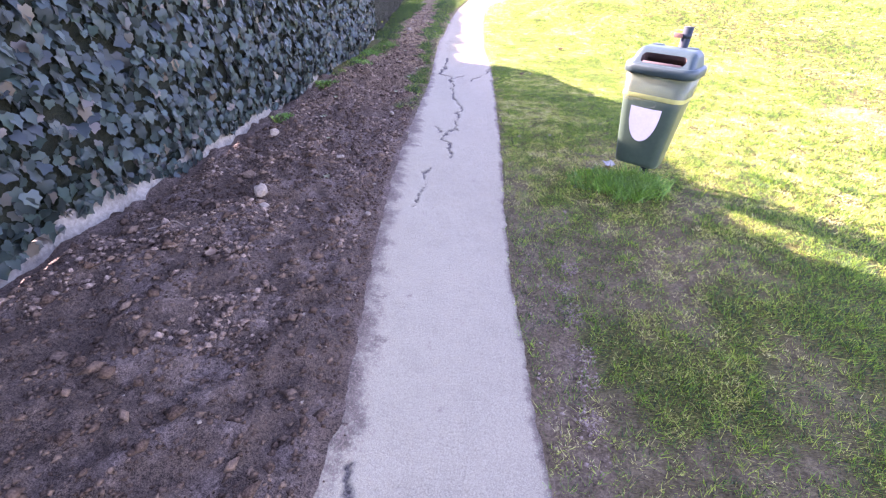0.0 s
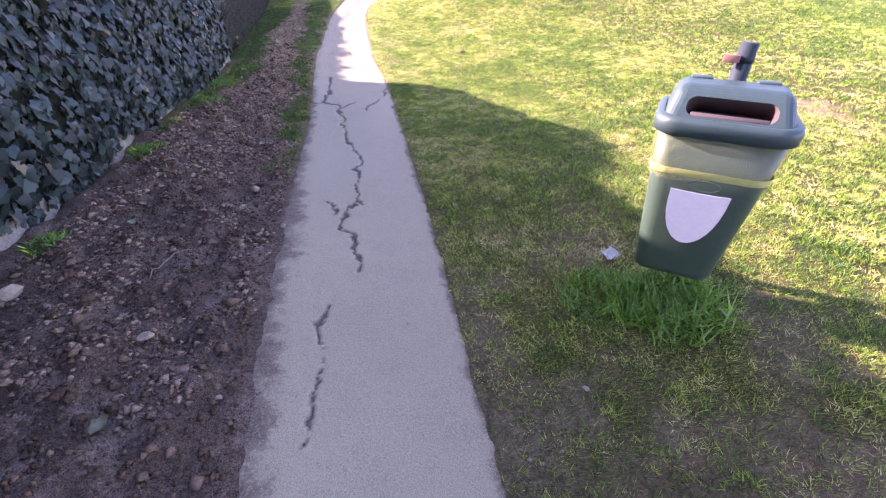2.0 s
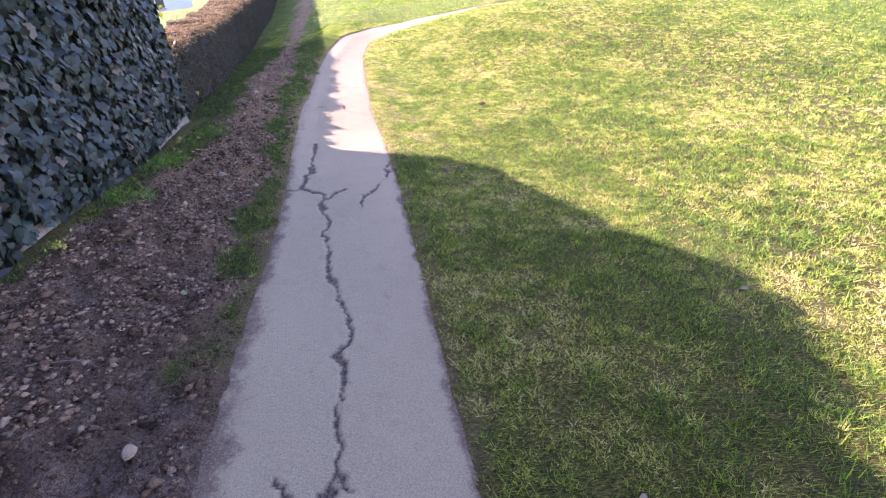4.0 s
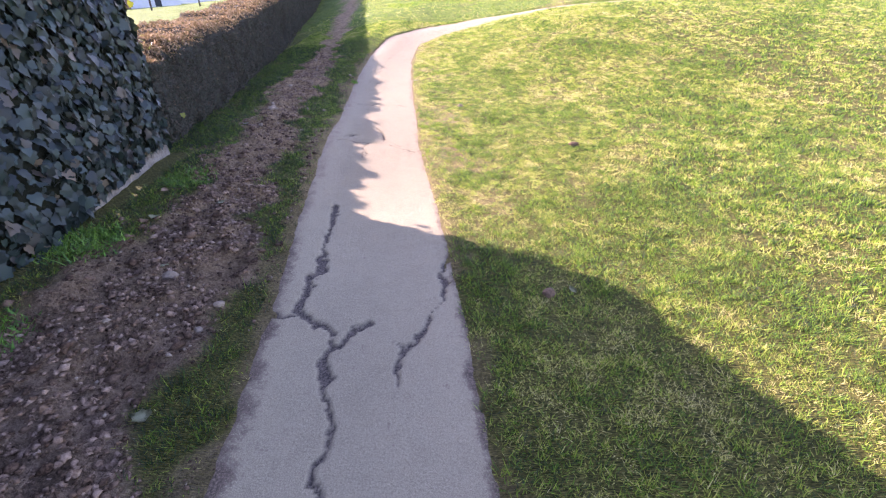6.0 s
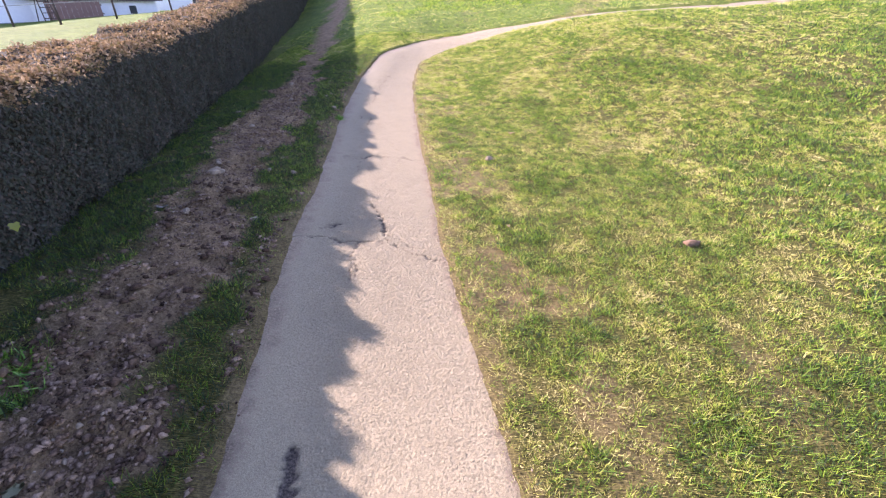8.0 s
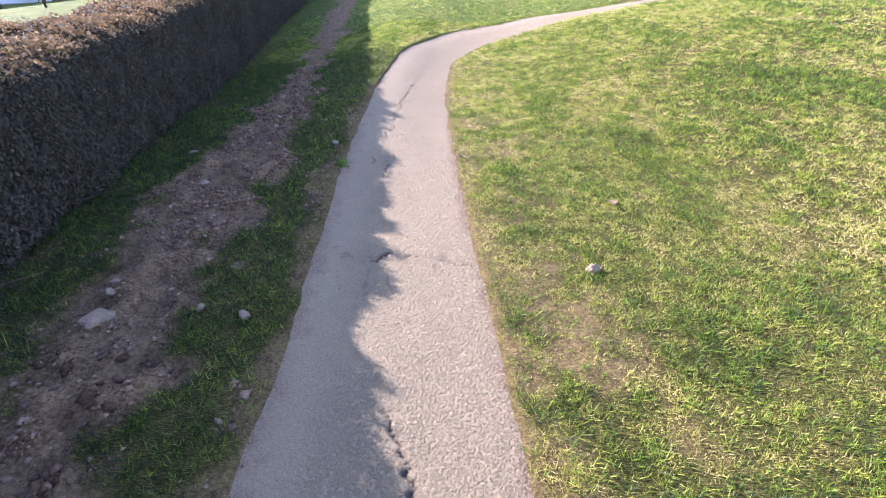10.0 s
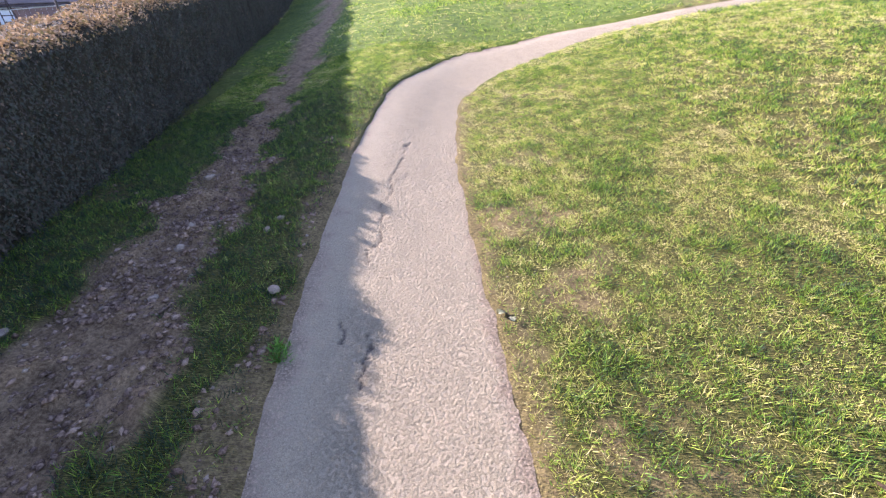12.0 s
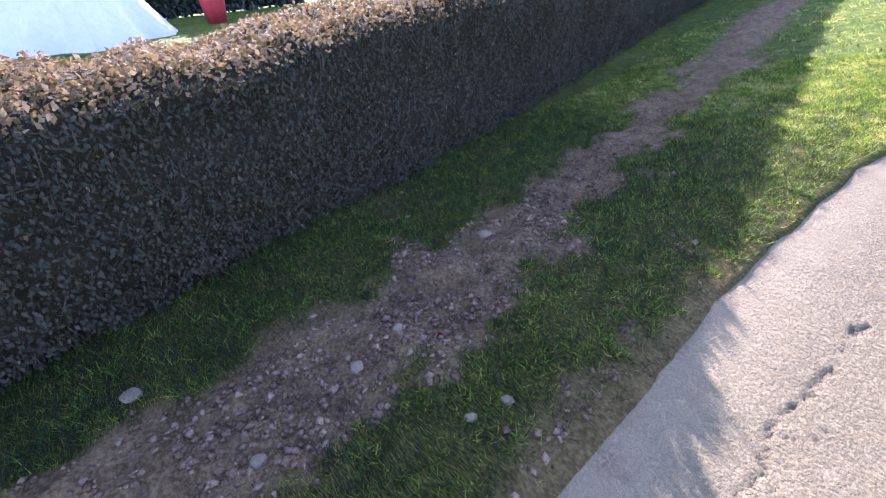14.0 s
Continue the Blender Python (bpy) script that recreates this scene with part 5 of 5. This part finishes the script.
# ---- gardens behind the hedge ----
def house(name, m, w, d, wall, ridge, label, windows=()):
    """A house with plinth, walls, gabled roof and openings; its front looks along -y."""
    thing = empty(name, m, label, "house")
    part("plinth", box(w + 0.06, d + 0.06, 0.5, Matrix.Translation((0, 0, 0.25))), PLINTH, thing, "", True)
    part("wall", box(w, d, wall - 0.5, Matrix.Translation((0, 0, 0.5 + (wall - 0.5) / 2))), WHITEWALL, thing, "", True)
    bm = bmesh.new()
    e = 0.5
    for s in (-1, 1):
        vs = [bm.verts.new(p) for p in ((-w / 2 - e, s * (d / 2 + e), wall - 0.15), (w / 2 + e, s * (d / 2 + e), wall - 0.15), (w / 2 + e, 0, ridge), (-w / 2 - e, 0, ridge))]
        bm.faces.new(vs)
    bmesh.ops.solidify(bm, geom=bm.faces[:], thickness=0.16)
    part("roof", bm, ROOF, thing, "", True)
    for s in (-1, 1):
        bm = bmesh.new()
        bm.faces.new([bm.verts.new(p) for p in ((s * w / 2, -d / 2, wall), (s * w / 2, d / 2, wall), (s * w / 2, 0, ridge - 0.1))])
        bmesh.ops.solidify(bm, geom=bm.faces[:], thickness=0.1)
        part("gable", bm, WHITEWALL, thing, "", True)
    for x, z, ww, hh in windows:
        win = part("window", box(ww + 0.16, 0.10, hh + 0.16, Matrix.Translation((x, -d / 2 - 0.03, z))), WHITEWALL, thing, "", True)
        part("pane", box(ww, 0.05, hh, Matrix.Translation((x, -d / 2 - 0.075, z))), WINDOWDARK, win, "", True)
        part("sill", box(ww + 0.3, 0.22, 0.06, Matrix.Translation((x, -d / 2 - 0.12, z - hh / 2 - 0.12)), 0.01), KERB, win, "", True)
    # rows of tiles
    for s in (-1, 1):
        sl = math.atan2(ridge - wall + 0.15, d / 2 + e)
        for k in range(9):
            f = (k + 0.5) / 9
            y, z = s * (d / 2 + e) * (1 - f), (wall - 0.15) + (ridge - wall + 0.15) * f
            part("tile_row", box(w + 2 * e, 0.34, 0.05, Matrix.Translation((0, y, z + 0.12)) @ pose(0, 0, 0, -s * math.degrees(sl), 0, 0)), ROOF, thing.children[2], "", True)
    return thing


house("house", Matrix.Translation((-40.3, 42.2, -1.35)) @ pose(0, 0, 0, 0, 0, 62), 16.0, 8.0, 4.8, 8.2, "white rendered house with grey plinth behind the gardens", ((3.6, 2.6, 0.8, 1.1), (-2.0, 2.6, 0.9, 1.1)))
house("house", Matrix.Translation((-31.7, 50.2, -1.35)) @ pose(0, 0, 0, 0, 0, 36), 8.4, 6.0, 2.15, 5.4, "low white outbuilding under a dark tiled roof", ((2.4, 1.35, 0.5, 0.6),))
house("house", Matrix.Translation((-37.5, 77.0, -1.5)) @ pose(0, 0, 0, 0, 0, 28), 9.0, 7.0, 4.2, 7.0, "far white house with dark tiled roof", ((0.5, 2.0, 1.0, 1.0),))


def step_ladder(x, y, z, turn):
    thing = empty("step_ladder", Matrix.Translation((x, y, z)) @ pose(0, 0, 0, 0, 0, turn), "dark wooden step ladder standing open before a white house", "ladder")
    for sx in (-0.32, 0.32):
        part("rail", rod((sx * 1.2, -0.55, 0), (sx * 0.8, 0, 1.95), 0.035, None, 6), DARKWOOD, thing)
        part("back_rail", rod((sx * 1.2, 0.55, 0), (sx * 0.8, 0, 1.95), 0.03, None, 6), DARKWOOD, thing)
    for k in range(5):
        f = (k + 0.7) / 6
        part("rung", rod((-0.38 + 0.13 * f, -0.55 * (1 - f), 1.95 * f), (0.38 - 0.13 * f, -0.55 * (1 - f), 1.95 * f), 0.025, None, 6), DARKWOOD, thing)
    return thing


lz = float(level(-28.6, 40.9))
step_ladder(-28.6, 40.9, lz, 60)


def fence_post(x, y, h, lean, label="slim dark fence post at the garden's edge"):
    z = float(level(x, y))
    bm = rod((0, 0, -0.3), (lean, 0, h), 0.045, 0.04, 8)
    ob = part("fence_post", bm, DARKWOOD)
    ob.matrix_world = Matrix.Translation((x, y, z))
    return tagged(ob, label, "post", "garden fence posts")


POSTS = ((-17.9, 25.5), (-17.0, 27.7), (-16.6, 30.5), (-15.6, 33.4), (-21.6, 30.5))
for i, (x, y) in enumerate(POSTS):
    fence_post(x, y, 1.35, 0.05 * (-1) ** i)
# boarded fence before the low house
bf = empty("board_fence", Matrix.Translation((-30.0, 45.4, float(level(-30.0, 45.4)))) @ pose(0, 0, 0, 0, 0, 37), "weathered brown board fence round a yard", "fence")
for k in range(11):
    part("board", box(0.30, 0.03, 1.25 + 0.08 * random.random(), Matrix.Translation((-1.6 + 0.31 * k, 0, 0.55))), FENCEWOOD, bf, "", True)
for z in (0.35, 0.95):
    part("rail", box(3.5, 0.06, 0.09, Matrix.Translation((0, 0.05, z))), DARKWOOD, bf, "", True)


def fleece_tent():
    """White fleece draped over tied poles, in folds."""
    thing = empty("fleece_cover", Matrix.Translation((-12.4, 15.1, float(level(-12.4, 15.1)) - 0.1)), "white fleece draped over poles in the garden", "cover")
    ang, up = np.meshgrid(np.linspace(0, 2 * math.pi, 72), np.linspace(0, 1, 26))
    rad = (1.35 * (1 - up) ** 0.85 + 0.10) * (1 + 0.10 * np.sin(ang * 5 + 0.7) * (1 - up) + 0.05 * np.sin(ang * 11 + 2) + 0.05 * (rough(ang, up, 0.3, 401) - 0.5))
    mesh_of("fleece", np.stack([rad * np.cos(ang), rad * np.sin(ang) * 0.95, up * 1.75], -1).reshape(-1, 3), grid_faces(*ang.shape), FLEECE, thing, True)
    for k in range(4):
        a = 0.6 + 1.6 * k
        part("pole", rod((0.12 * math.cos(a), 0.12 * math.sin(a), 1.5), (0.3 * math.cos(a), 0.3 * math.sin(a), 2.0), 0.02, None, 6), TWIG, thing)
    return thing


fleece_tent()
bm = loft([(0.0, 0.35, 0.35, 0.12, 0.0), (0.5, 0.5, 0.45, 0.15, 0.0), (0.85, 0.3, 0.3, 0.1, 0.0)])
ob = part("red_sack", bm, RED)
ob.matrix_world = Matrix.Translation((-13.0, 17.4, float(level(-13.0, 17.4))))
tagged(ob, "bright red sack in the garden", "sack")
# bare shrub beyond the hedge
shrub = empty("bare_shrub", Matrix.Translation((-10.2, 29.5, float(level(-10.2, 29.5)))), "leafless grey shrub beyond the hedge", "shrub")
rr = random.Random(9)
for k in range(26):
    a, b = rr.uniform(0, 6.28), rr.uniform(0.25, 0.8)
    top = Vector((math.cos(a) * b * 1.3, math.sin(a) * b * 1.3, rr.uniform(1.2, 2.2)))
    part("branch", rod((0.1 * math.cos(a), 0.1 * math.sin(a), 0), top, 0.025, 0.006, 5), TWIG, shrub)

# added dark backdrop at the garden's side, for a shaded hazy background
screen = empty("evergreen_screen", pose(0, 0, 0), "added dark leafy backdrop standing for shaded, hazy ground across the garden", "hedge")
r = np.random.default_rng(501)
ys2, zs2 = np.meshgrid(np.linspace(8.0, 20.5, 60), np.linspace(0, 1, 24))
base = level(-15.5 + 0 * ys2, ys2)
wob = 0.35 * (rough(ys2, zs2 * 2, 0.7, 503) - 0.5)
# dark sheet in the ivy's shade colour
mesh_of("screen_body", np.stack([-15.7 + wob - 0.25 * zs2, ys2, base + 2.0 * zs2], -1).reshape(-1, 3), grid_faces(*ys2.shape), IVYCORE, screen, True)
n = 5000
yq, zq = r.uniform(8.0, 20.5, n), r.random(n)
pq = np.stack([-15.6 - 0.25 * zq + 0.3 * r.random(n), yq, level(-15.5 + 0 * yq, yq) + 2.05 * zq], -1)
tagged(scatter("screen_foliage", pq, np.tile([1.0, 0, 0.3], (n, 1)), 0.10 + 0.08 * r.random(n), IVY, screen, leaf_shape(SMALL, 0.2, 0.2), 505, True, 0.6), "dark leaf sprays on the added backdrop", kind="stuff")
